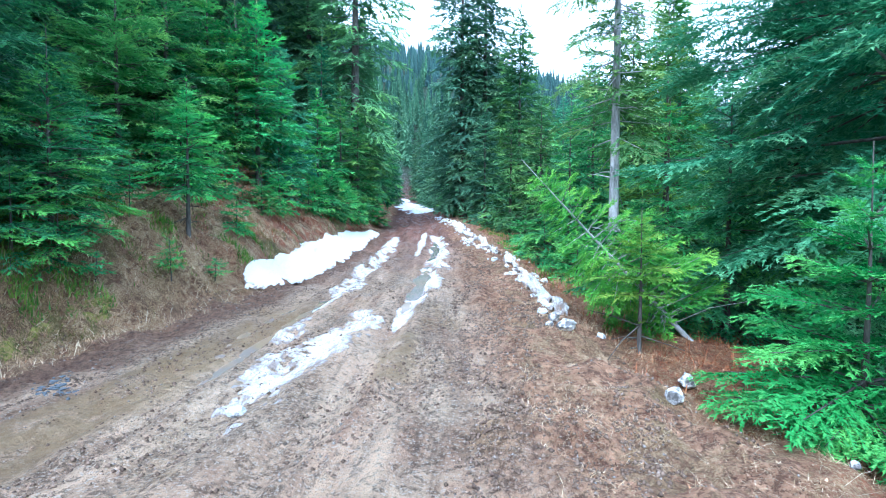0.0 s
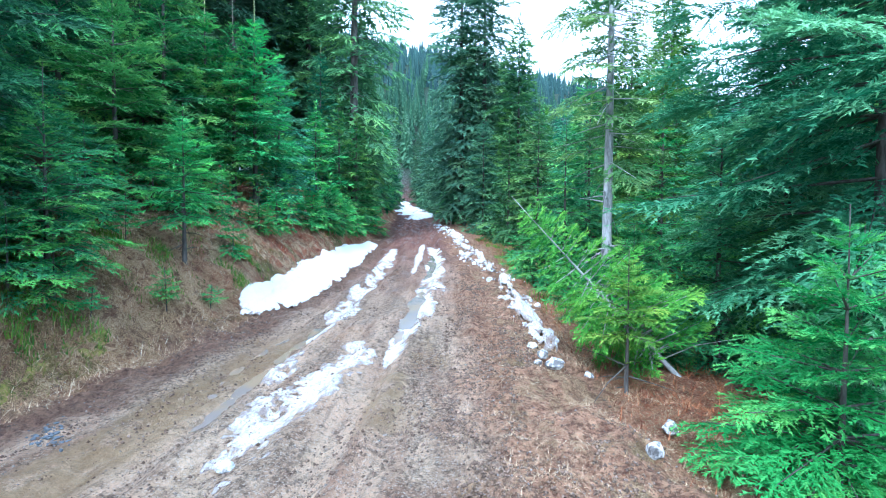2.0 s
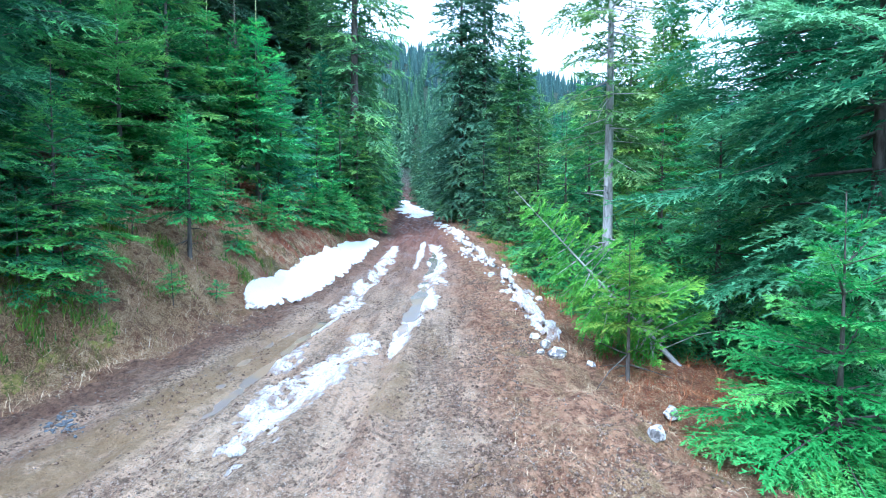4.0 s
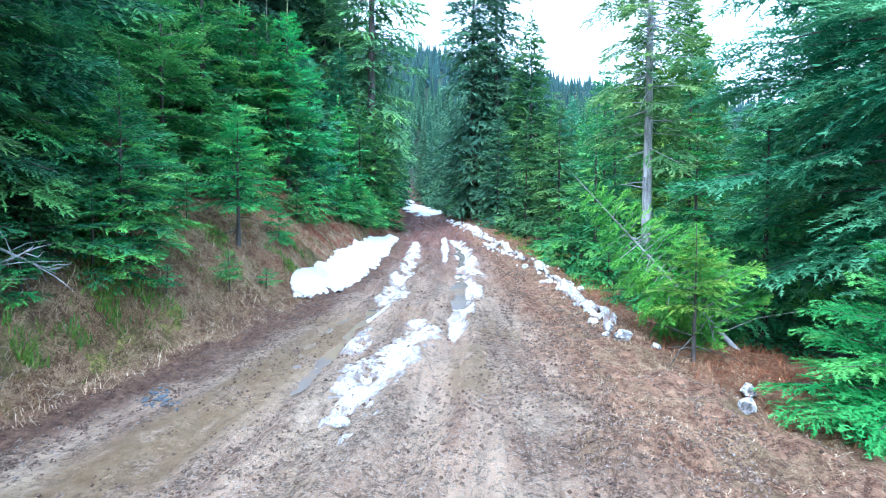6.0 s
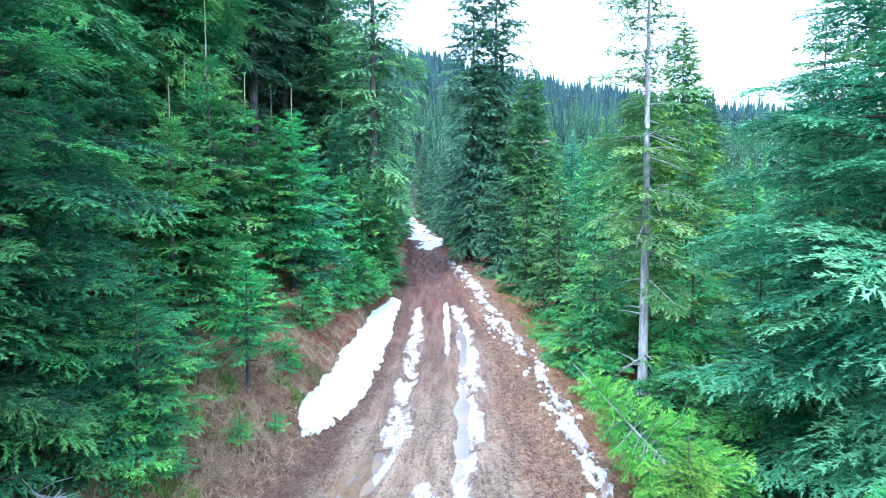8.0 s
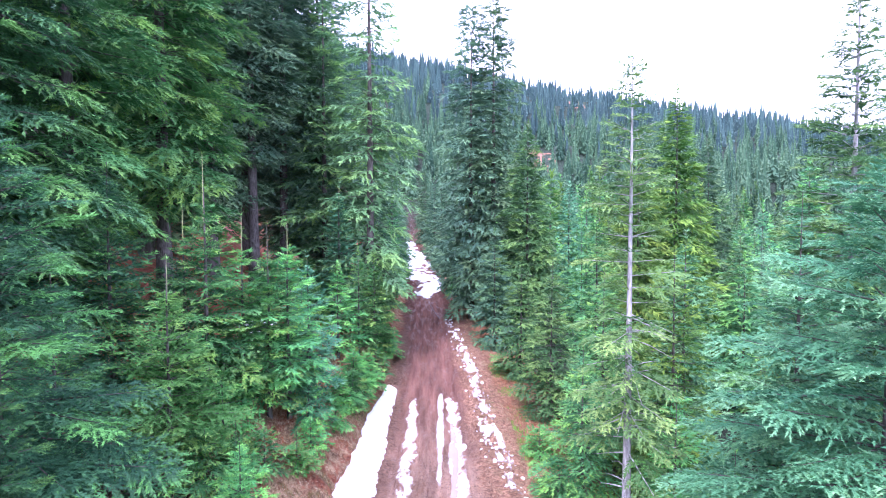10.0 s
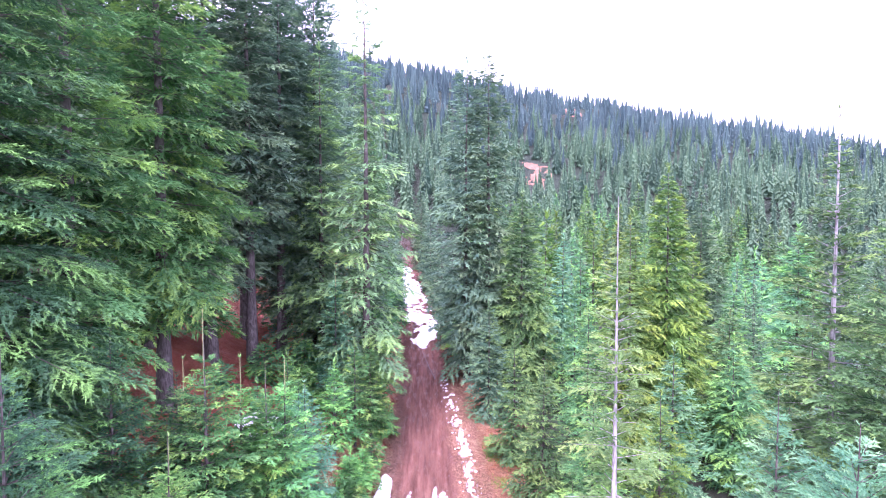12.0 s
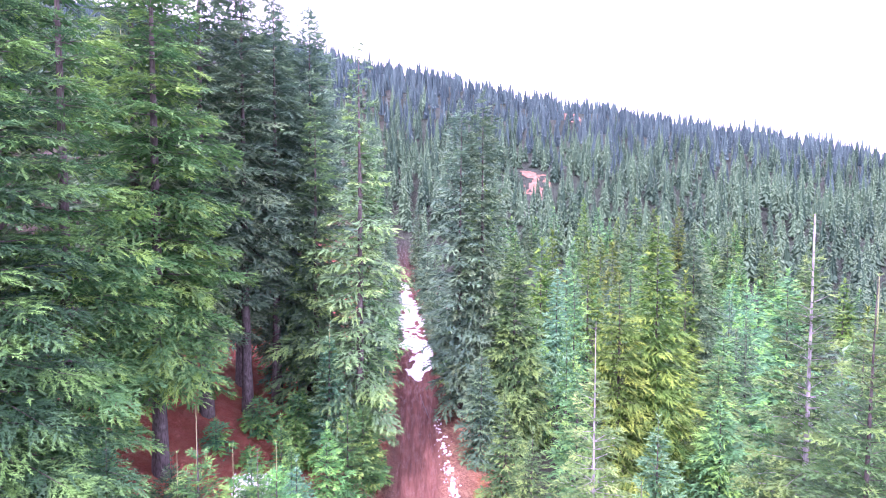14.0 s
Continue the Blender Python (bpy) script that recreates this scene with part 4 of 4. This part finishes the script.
def far_forest(name, y0, y1, step, count, needles, seed, label, rise=0):
    """A wooded mountain side: thousands of small spruces, each of ragged whorls of branches round a stem."""
    r = np.random.RandomState(seed)
    V, G = [], []
    spots = []
    for y in np.arange(y0, y1, step):
        for x in np.arange(-0.8 * y, 0.95 * y + 30, step):
            X, Y = x + r.uniform(-.55, .55) * step, y + r.uniform(-.55, .55) * step
            blend = np.clip((Y - 190) / 110, 0, 1)           # the green and the haze-blue forest merge half-way up
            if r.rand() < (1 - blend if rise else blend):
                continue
            if r.rand() < (0.06 if X > -0.36 * Y else 0.4) or Y < 126 and X < 70:
                continue
            if any(a < Y < b and abs(X - np.interp(Y, LANE_Y, [q * f for q in LANE_X]) - o) < w and r.rand() < (0.6 if f else 0.93) for a, b, f, o, w in LANES):
                continue
            spots.append((X, Y))
    spots = np.array(spots)
    Z = land(spots[:, 0], spots[:, 1])
    patch = grain(spots[:, 0], spots[:, 1], 26.0, 2)
    for (X, Y), z, here in zip(spots, Z, patch):
        H = (7 + 7 * r.rand() ** 1.2) * (1 + 0.12 * here)
        R = H * r.uniform(0.19, 0.27)
        n = count if Y > 150 else int(1.5 * count)
        shade = np.clip(0.5 + 0.4 * here + 0.38 * r.normal(), 0, 1)
        t = ((np.arange(n) + r.rand(n)) / n) ** 1.2
        a = r.rand(n) * 6.283
        l = R * (1 - t) ** 0.85 * r.uniform(0.65, 1.2, n) + 0.15
        h = H * (0.04 + 0.95 * t)
        slope = r.uniform(0.15, 0.5, n)

        def out(f, w, drop):
            return np.stack([np.cos(a) * l * f - np.sin(a) * w, np.sin(a) * l * f + np.cos(a) * w, h - l * drop * slope], -1)

        w = 0.13 * l + 0.07
        f0 = r.uniform(0.35, 0.75, n)
        V.append(np.stack([out(f0, w, 0.1), out(f0 + 0.32, 0, 0.85), out(f0, -w, 0.1), out(f0 - 0.2, 0, -0.3)], 1) + (X, Y, z))
        k = np.arange(2) * 1.57 + r.rand() * 3
        V.append(np.array([[(0.55 * R * math.cos(b), 0.55 * R * math.sin(b), 0.02 * H), (0.1 * math.cos(b), 0.1 * math.sin(b), 0.75 * H), (0, 0, H * 1.04), (-0.55 * R * math.cos(b), -0.55 * R * math.sin(b), 0.02 * H)] for b in k]) + (X, Y, z))
        # lit tops and darker stem planes, put into growth and tone
        G.append(np.stack([np.concatenate([0.25 + 0.45 * t + 0.3 * r.rand(n), (0.4, 0.4)]), np.concatenate([np.clip(shade * .8 + .2 * r.rand(n), 0, 1), (0.7 * shade, 0.7 * shade)])], -1))
    V, G = np.concatenate(V), np.concatenate(G)
    m = len(V)
    ob = mesh_object(name, V.reshape(-1, 3), np.arange(4 * m).reshape(-1, 4), NEEDLE[needles], None, False, np.repeat(G, 4, 0))
    tagged(ob, label, "forest", kind="stuff")


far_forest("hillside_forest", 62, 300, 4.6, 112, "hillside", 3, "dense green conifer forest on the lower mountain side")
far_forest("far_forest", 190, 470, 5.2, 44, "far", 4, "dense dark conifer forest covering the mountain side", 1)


# ---- snow ----
def snow(name, line, depth, label, step=0.04, edge=0.25, rough=0.5, seed=0, lump=0.5, group="", mat=None, even=False):
    """A patch of old snow with a ragged outline along a line of (y, x, half width)."""
    ly, lx, lw = np.array(line).T
    wide = lw.max() * 1.6
    U, Y = np.meshgrid(np.arange(-wide, wide + step, step), np.arange(ly[0] - .6, ly[-1] + .6, step * 1.5))
    mid, w = np.interp(Y, ly, lx), np.interp(Y, ly, lw)
    X = mid + U
    ends = np.minimum(Y - ly[0], ly[-1] - Y)
    d = 1 - (np.abs(U) / w) ** 2 - np.clip(0.5 - ends, 0, 2) * 1.5
    d = d - edge + rough * (0.75 * grain(X + seed * 7, Y * .4, lump, 2 if even else 4) + 0.5 * grain(X, Y * 0.8, lump * 0.4, 1 if even else 3))
    if even:
        base = sum(ground(X + a, Y + b) for a in (-.3, 0, .3) for b in (-.3, 0, .3)) / 9
    else:
        base = ground(X, Y)
    h = np.where(d > 0, depth * (1 - np.exp(-2.5 * np.clip(d, 0, 3))), depth * d)
    Z = base + np.maximum(h, -0.03) * (1 + 0.5 * rough * grain(X, Y, 0.16)) - 0.008
    keep = h > -0.012
    nu = U.shape[1]
    ok = keep[:-1, :-1] & keep[1:, :-1] & keep[:-1, 1:] & keep[1:, 1:]
    j, i = np.nonzero(ok)
    a = j * nu + i
    f = np.stack([a, a + 1, a + 1 + nu, a + nu], -1)
    used, inv = np.unique(f, return_inverse=True)
    V = np.stack([X, Y, Z], -1).reshape(-1, 3)[used]
    uv = np.stack([np.clip(h / depth, 0, 1), np.zeros_like(h)], -1).reshape(-1, 2)[used]
    return tagged(mesh_object(name, V, inv.reshape(-1, 4), mat or SNOW, None, True, uv, "depth"), label, "ground" if mat is LITTER else "moss" if mat is MOSS else "snow", group, "stuff" if mat is MOSS else "")


STRIPS = "snow strips on the road"
snow("snow_drift", [(11, -4.32, 0.42), (13.5, -4.1, 0.62), (18, -3.98, 0.6), (22, -4.05, 0.46), (26.5, -4.08, 0.26)], 0.15, "bright white snow drift at the foot of the bank", edge=0.15, rough=0.48, seed=1, lump=0.5, even=True)
snow("snow_strip", [(4.75, -2.02, 0.30), (6.3, -1.9, 0.46), (7.8, -1.6, 0.43), (8.9, -1.5, 0.36)], 0.024, "melting strip of packed snow between the wheel tracks", seed=2, step=0.03, edge=0.22, rough=1.25, lump=0.24, group=STRIPS, mat=SNOW_DIRTY)
snow("snow_strip", [(6.7, -2.4, 0.22), (7.4, -2.35, 0.28), (8.1, -2.4, 0.2)], 0.04, "small melting patch of packed snow", seed=8, step=0.03, edge=0.22, rough=1.25, lump=0.24, group=STRIPS, mat=SNOW_DIRTY)
snow("snow_strip", [(9.0, -2.5, 0.16), (10.3, -2.35, 0.2), (11.2, -2.2, 0.45), (12.5, -2.45, 0.26), (15.3, -2.45, 0.34), (20, -2.6, 0.3), (25, -2.9, 0.2)], 0.024, "melting strip of packed snow along the wheel track", seed=3, edge=0.24, rough=1.2, lump=0.3, group=STRIPS, mat=SNOW_DIRTY)
snow("snow_strip", [(8.2, -0.85, 0.22), (11, -0.66, 0.3), (15, -0.56, 0.34), (20, -0.75, 0.3), (24.8, -1.05, 0.3)], 0.024, "melting strip of packed snow along the wheel track", seed=4, edge=0.2, rough=1.2, lump=0.3, group=STRIPS, mat=SNOW_DIRTY)
snow("snow_strip", [(17, -1.3, 0.12), (21, -1.42, 0.18), (25, -1.56, 0.16)], 0.04, "thin broken strip of packed snow", seed=9, edge=0.3, rough=0.8, group=STRIPS, mat=SNOW_DIRTY)
snow("snow_berm", [(8.3, 1.65, 0.24), (10.5, 1.6, 0.34), (13, 1.58, 0.34), (16.1, 1.35, 0.34), (21, 0.6, 0.4), (27, 0.1, 0.38), (33, -0.55, 0.3)], 0.13, "dirty lumpy ridge of ploughed snow along the road", seed=5, edge=0.72, rough=1.6, lump=0.3, mat=SNOW_DIRTY)
snow("snow_cover", [(49, -3.6, 0.5), (53, -4.1, 1.3), (60, -4.8, 1.9), (74, -6.7, 1.7), (86, -8.3, 1.4), (99, -9.9, 1.0)], 0.12, "snow covering the road further uphill", step=0.13, seed=6, edge=0.3, rough=1.5, lump=1.3)
snow("snow_patch", [(22.6, -9.9, 0.7), (24, -9.8, 1.1), (25.6, -9.6, 0.7)], 0.12, "old snow patch lying under the trees on the slope", seed=12, edge=0.2, rough=0.6)
snow("bare_slope", [(178, 26, 5.0), (192, 27, 7.0), (206, 28.5, 5.0)], 0.3, "red bare ground in a clearing of the hillside", step=0.6, seed=21, edge=0.5, rough=1.4, lump=3, mat=LITTER)
snow("bare_slope", [(334, 74, 7.0), (352, 74, 10), (370, 74, 7.0)], 0.3, "red bare ground in a clearing of the hillside", step=0.8, seed=22, edge=0.5, rough=1.4, lump=3, mat=LITTER)

# moss on the foot of the bank
for k, (y, x, w, l) in enumerate([(7.75, -5.42, 0.16, 0.3), (6.9, -5.55, 0.12, 0.26), (6.2, -5.5, 0.15, 0.3), (5.6, -5.65, 0.14, 0.3)]):
    snow("moss_patch", [(y - l, x, w * .6), (y, x, w), (y + l, x + 0.05, w * .6)], 0.03, "cushion of yellow-green moss on the bank", seed=40 + k, edge=0.55, rough=1.7, lump=0.25, mat=MOSS)


# ---- stones, clumps of snow and loose things ----
def lump(name, x, y, size, mat, seed, label, category, squash=0.7, sharp=0.25, sink=0.25, group=""):
    """A rough block: a ball of facets pushed in and out."""
    r = np.random.RandomState(seed)
    bm = bmesh.new()
    bmesh.ops.create_icosphere(bm, subdivisions=2, radius=1.0)
    off = Vector(r.uniform(-50, 50, 3))
    stretch = r.uniform(0.75, 1.25, 3)
    for v in bm.verts:
        d = v.co.normalized()
        k = 1 + sharp * noise.noise(d * 1.3 + off) * 1.6 + sharp * 0.5 * noise.noise(d * 3.1 + off)
        v.co = Vector((d.x * stretch[0], d.y * stretch[1], d.z * squash * stretch[2])) * k * size
    me = bpy.data.meshes.new(name)
    bm.to_mesh(me)
    bm.free()
    me.materials.append(mat)
    ob = new(name, me)
    ob.matrix_basis = pose(x, y, float(ground(x, y)) + size * squash * (1 - sink), 0, 0, r.uniform(0, 360))
    return tagged(ob, label, category, group)


for k, (x, y, s, sq) in enumerate([(2.14, 5.08, 0.10, 0.8), (2.67, 6.04, 0.085, 1.0), (1.56, 7.45, 0.13, 0.65), (2.02, 7.4, 0.065, 0.9), (1.42, 7.75, 0.09, 0.7), (1.32, 7.5, 0.06, 0.8), (3.05, 3.9, 0.035, 0.9)]):
    lump("rock", x, y, s, ROCK, 300 + k, "pale grey rock with white crust on the verge", "rock", sq, 0.3, 0.2, "rocks on the verge")
lump("snow_clump", -2.06, 4.75, 0.1, CLUMP, 320, "rounded clump of icy snow at the strip's end", "snow", 0.45, 0.2)
rs = np.random.RandomState(12)
for k in range(290):
    y = 8.4 + 32 * rs.rand() ** 1.15
    x = float(np.interp(y, [8.3, 10.5, 13, 16.1, 21, 27, 33, 42], [1.65, 1.62, 1.58, 1.35, 0.6, 0.1, -0.55, -1.9])) + rs.normal() * 0.26
    lump("snow_clump", x, y, (0.018 + 0.066 * rs.rand() ** 2.0) * (1 if y < 30 else 1.3), CLUMP, 330 + k, "clump of dirty snow ploughed to the road's edge", "snow", rs.uniform(.5, .9), 0.45, 0.3, "snow clumps")


for k in range(80):
    q = rs.normal()
    lump("stone", -4.27 + q * 0.12 + rs.normal() * 0.07, 5.38 - q * 0.10 + rs.normal() * 0.11, 0.010 + 0.022 * rs.rand() ** 2, SLATE, 620 + k, "small wet blue-grey stone in the mud", "stone", 0.6, 0.35, 0.4, "dark stones in the mud")




def blades(name, label, mat, places, length, seed, flat=0.6, width=0.006, category="grass", single=False):
    """Dry blades, each a bent sliver, scattered at the places."""
    r = np.random.RandomState(seed)
    n = len(places)
    x, y = places[:, 0], places[:, 1]
    z = ground(x, y)
    a = r.rand(n) * 6.283
    l = length * (0.5 + r.rand(n))
    tilt = np.clip(r.normal(flat, 0.35, n), 0.05, 1.45)
    d = np.stack([np.cos(a) * np.sin(tilt), np.sin(a) * np.sin(tilt), np.cos(tilt)], -1)
    s = np.stack([-np.sin(a), np.cos(a), np.zeros(n)], -1) * (width * (0.7 + 0.6 * r.rand(n)))[:, None]
    p = np.stack([x, y, z - 0.01], -1)
    m = p + d * (l * .55)[:, None]
    e = p + d * l[:, None] - np.array([0, 0, 1]) * (l * 0.25 * np.sin(tilt))[:, None]
    if single:
        V = np.stack([p - s, p + s, e + (0, 0, 0.012)], 1).reshape(-1, 3)
        F = np.arange(3 * n).reshape(-1, 3)
    else:
        V = np.stack([p - s, p + s, m + s * .8, e, m - s * .8], 1).reshape(-1, 3)
        k = np.arange(n)[:, None] * 5
        F = np.concatenate([k + np.array([[0, 1, 2]]), k + np.array([[0, 2, 4]]), k + np.array([[4, 2, 3]])], 1).reshape(-1, 3)
    return tagged(mesh_object(name, V, F, mat), label, category, kind="stuff")


def scatter(n, u0, u1, y0, y1, seed, clump=0.8, keep=0.0, power=1.5):
    """Places beside the road, gathered in tufts and denser near the path's start."""
    r = np.random.RandomState(seed)
    out = []
    while len(out) < n:
        y = y0 + (y1 - y0) * r.rand(4000) ** power
        u = r.uniform(u0, u1, 4000)
        x = middle(y) + np.sign(u) * (half(y) - 2) + u
        x = x + r.normal(size=4000) * 0.03
        ok = grain(x + seed, y, clump, 2) > keep + r.normal(size=4000) * 0.15
        out += list(zip(x[ok], y[ok]))
    return np.array(out[:n])


blades("dead_grass", "matted dead straw-coloured grass on the bank", STRAW, scatter(52000, -6.8, -2.2, 4, 30, 21, clump=0.5, keep=-0.3), 0.13, 1, 1.1, 0.0055, single=True)
blades("dead_grass", "matted dead straw-coloured grass on the verge", STRAW, scatter(45000, 1.75, 4.6, 1.5, 24, 22, clump=0.6, keep=-0.05), 0.11, 2, 1.35, 0.0020, single=True)
blades("dead_ferns", "red-brown dead stems and ferns along the verge", FERN, scatter(22000, 3.45, 6.4, 4.5, 50, 23, keep=-0.25, power=1.1), 0.22, 3, 1.1, 0.006, "fern", True)
blades("dead_ferns", "red-brown dead stems on the bank", FERN, scatter(9000, -8.5, -3.2, 13, 45, 24, keep=0.05, power=1.1), 0.24, 4, 0.8, 0.008, "fern", True)
blades("herbs", "low green herbs and moss on the bank", HERB, scatter(4200, -6.5, -2.5, 5.5, 24, 25, clump=1.3, keep=0.35), 0.09, 5, 0.8, 0.009, "herb")
blades("herbs", "green leafy herbs in clumps on the bank", HERB, scatter(5200, -4.9, -2.9, 5.5, 14, 64, clump=0.7, keep=0.5), 0.13, 64, 0.7, 0.012, "herb", True)
blades("herbs", "low green herbs along the verge", HERB, scatter(3500, 3.6, 5.8, 9, 36, 26, clump=1.3, keep=0.3), 0.16, 6, 0.6, 0.012, "herb")

blades("dead_stalks", "long pale dead stalks lying on the verge", STALK, scatter(600, 2.1, 4.4, 2.2, 16, 61, keep=-0.5), 0.2, 61, 1.48, 0.0019, "grass")
blades("dead_stalks", "long pale dead stalks lying on the bank", STALK, scatter(3600, -6.0, -2.3, 4.5, 20, 62, keep=-0.5), 0.26, 62, 1.35, 0.004, "grass")
blades("olive_grass", "olive green grass among the dead straw on the bank", OLIVE, scatter(9000, -5.4, -2.6, 4, 9.5, 63, clump=0.9, keep=0.0), 0.15, 63, 0.9, 0.005, "grass", True)

# pale arching tufts
rt = np.random.RandomState(77)
tufts = np.concatenate([scatter(600, -5.8, -2.5, 5, 22, 27, keep=-0.2), scatter(60, 2.6, 4.2, 7, 20, 28, keep=-0.6)])
blades("grass_tufts", "pale arching tufts of dead grass", STRAW, np.repeat(tufts, 16, 0) + rt.normal(size=(len(tufts) * 16, 2)) * 0.035, 0.16, 7, 1.0, 0.005, single=True)


def gravel(name, label, mat, n, seed, big=0.024, edge=0.5, spread=0.5):
    """Loose stones or clods on the road, many of them along its edges."""
    r = np.random.RandomState(seed)
    m = 3 * n
    y = 1.6 + 20 * r.rand(m) ** 1.7
    u = r.uniform(-1.1, 1.55, m) * half(y)
    u = np.where(r.rand(m) < edge, half(y) * (0.75 + 0.55 * r.rand(m)) * np.where(r.rand(m) < .6, 1, -1), u)
    # they gather in rows along the wheel tracks
    rows = np.argsort(grain(u, y * 0.16, 0.22) + grain(u + 5, y * 0.5, 0.7) + spread * r.normal(size=m))[-n:]
    y, u = y[rows], u[rows]
    x = middle(y) + u
    z = ground(x, y)
    base = np.array([(1, 0, 0), (-.4, .9, 0), (-.5, -.8, 0), (.1, .05, .8), (0, 0, -.6)])
    F0 = np.array([(0, 1, 3), (1, 2, 3), (2, 0, 3), (1, 0, 4), (2, 1, 4), (0, 2, 4)])
    size = 0.006 + big * r.rand(n) ** 2.4
    a = r.rand(n) * 6.283
    b = base[None] * (0.7 + 0.6 * r.rand(n, 5, 3))
    V = np.stack([b[..., 0] * np.cos(a)[:, None] - b[..., 1] * np.sin(a)[:, None], b[..., 0] * np.sin(a)[:, None] + b[..., 1] * np.cos(a)[:, None], b[..., 2]], -1) * size[:, None, None]
    V += np.stack([x, y, z + size * .2], -1)[:, None]
    F = (np.arange(n)[:, None, None] * 5 + F0[None]).reshape(-1, 3)
    tagged(mesh_object(name, V.reshape(-1, 3), F, mat), label, name, kind="stuff")


gravel("gravel", "loose pebbles scattered on the muddy road", GRAVEL, 5500, 31, 0.016, 0.35)
gravel("clods", "brown clods of mud turned up along the ruts", CLOD, 17000, 32, 0.026, 0.5, 0.2)
blades("leaf_litter", "dead leaves and bits of bark on the bank", LEAF, scatter(9000, -6.5, -2.1, 4, 26, 33, keep=-0.9), 0.045, 9, 1.25, 0.014, "litter", True)
blades("leaf_litter", "dead leaves and bits of bark on the verge", LEAF, scatter(4000, 1.9, 4.8, 2, 22, 34, keep=-0.6), 0.04, 10, 1.3, 0.011, "litter", True)


def puddle(line, label, depth=0.09):
    """Muddy water that stands where the ground lies lower than its level."""
    ly, lx, lw = np.array(line).T
    step = 0.04
    U, Y = np.meshgrid(np.arange(-lw.max(), lw.max(), step), np.arange(ly[0], ly[-1], step * 2))
    X = np.interp(Y, ly, lx) + U
    Z = land(X, Y) - depth - 0.2 * np.clip(0.6 - np.minimum(Y - ly[0], ly[-1] - Y), 0, 1)
    keep = (ground(X, Y) < Z + 0.025) & (np.abs(U) < np.interp(Y, ly, lw))
    nu = U.shape[1]
    j, i = np.nonzero(keep[:-1, :-1] & keep[1:, 1:] & keep[1:, :-1] & keep[:-1, 1:])
    a = j * nu + i
    f = np.stack([a, a + 1, a + 1 + nu, a + nu], -1)
    used, inv = np.unique(f, return_inverse=True)
    V = np.stack([X, Y, Z], -1).reshape(-1, 3)[used]
    return tagged(mesh_object("puddle", V, inv.reshape(-1, 4), WATER, None, True), label, "puddle")


puddle([(9.0, -1.02, 0.22), (9.8, -1.02, 0.3), (13, -0.95, 0.35), (20, -1.0, 0.35), (23, -1.1, 0.03)], "shallow muddy water standing in the wheel track")
puddle([(4.7, -4.5, 0.05), (5.35, -4.26, 0.4), (6.0, -4.1, 0.05)], "small dark puddle beside the road", 0.05)
puddle([(5.0, -3.2, 0.05), (6.4, -3.0, 0.5), (9, -2.8, 0.4), (11, -2.6, 0.05)], "shallow brown puddle in the outer wheel track", 0.095)


def dead_branches(name, foot, aim, spread_, n, seed, label, length=0.8, mat=None):
    """A bare branch with crooked side twigs."""
    r = np.random.RandomState(seed)
    root = new(name)
    root.location = foot
    aim = np.array(aim, float)
    V, F = tube([np.zeros(3), aim * .35 + r.normal(size=3) * .03, aim * .7 + r.normal(size=3) * .04, aim], [0.022, 0.017, 0.011, 0.004], 6)
    mesh_object("limb", V, F, mat or BARK_PALE, root, True)
    for k in range(n):
        f = 0.2 + 0.75 * (k + r.rand() * .5) / n
        p = aim * f
        d = aim / np.linalg.norm(aim) * 0.6 + r.normal(size=3) * spread_
        l = length * (1 - 0.6 * f) * r.uniform(.5, 1.1)
        q = p + d * l * .5 + r.normal(size=3) * .03
        V, F = tube([p, q, q + (d + r.normal(size=3) * .3) * l * .5], [0.009, 0.006, 0.002], 4)
        mesh_object("twig", V, F, mat or BARK_PALE, root, True)
    return tagged(root, label, "branch")


dead_branches("dead_branch", (-6.9, 5.5, 1.35), (0.95, 0.3, 0.55), 0.55, 12, 51, "bare grey dead branch sticking out of the bank")
dead_branches("dead_branch", (-6.6, 5.9, 1.9), (0.7, 0.1, -0.35), 0.5, 9, 52, "bare grey dead branch sticking out of the bank", 0.6)
dead_branches("fallen_pole", (-2.2, 40.5, 2.5), (-1.6, 7.5, 0.7), 0.3, 5, 54, "thin dead pole fallen across the snowy road", 0.8, BARK_PALE)

# saplings on the open bank
for k, (x, y, h) in enumerate([(-5.15, 9.4, 0.85), (-6.2, 9.9, 1.0), (-4.9, 10.6, 0.5), (-5.6, 8.0, 0.45)]):
    s = conifer("sapling", h, 0.3, 400 + k, needles="bright", lod=0.027, clear=0.4, droop=0.1, whorl=0.1, leader=0.06, per=4, trunk=0.012)
    plant(s, x, y, 40 * k, 4)
    tagged(s, "thin sapling with a few green leaves on the bank", "sapling", "saplings on the bank")
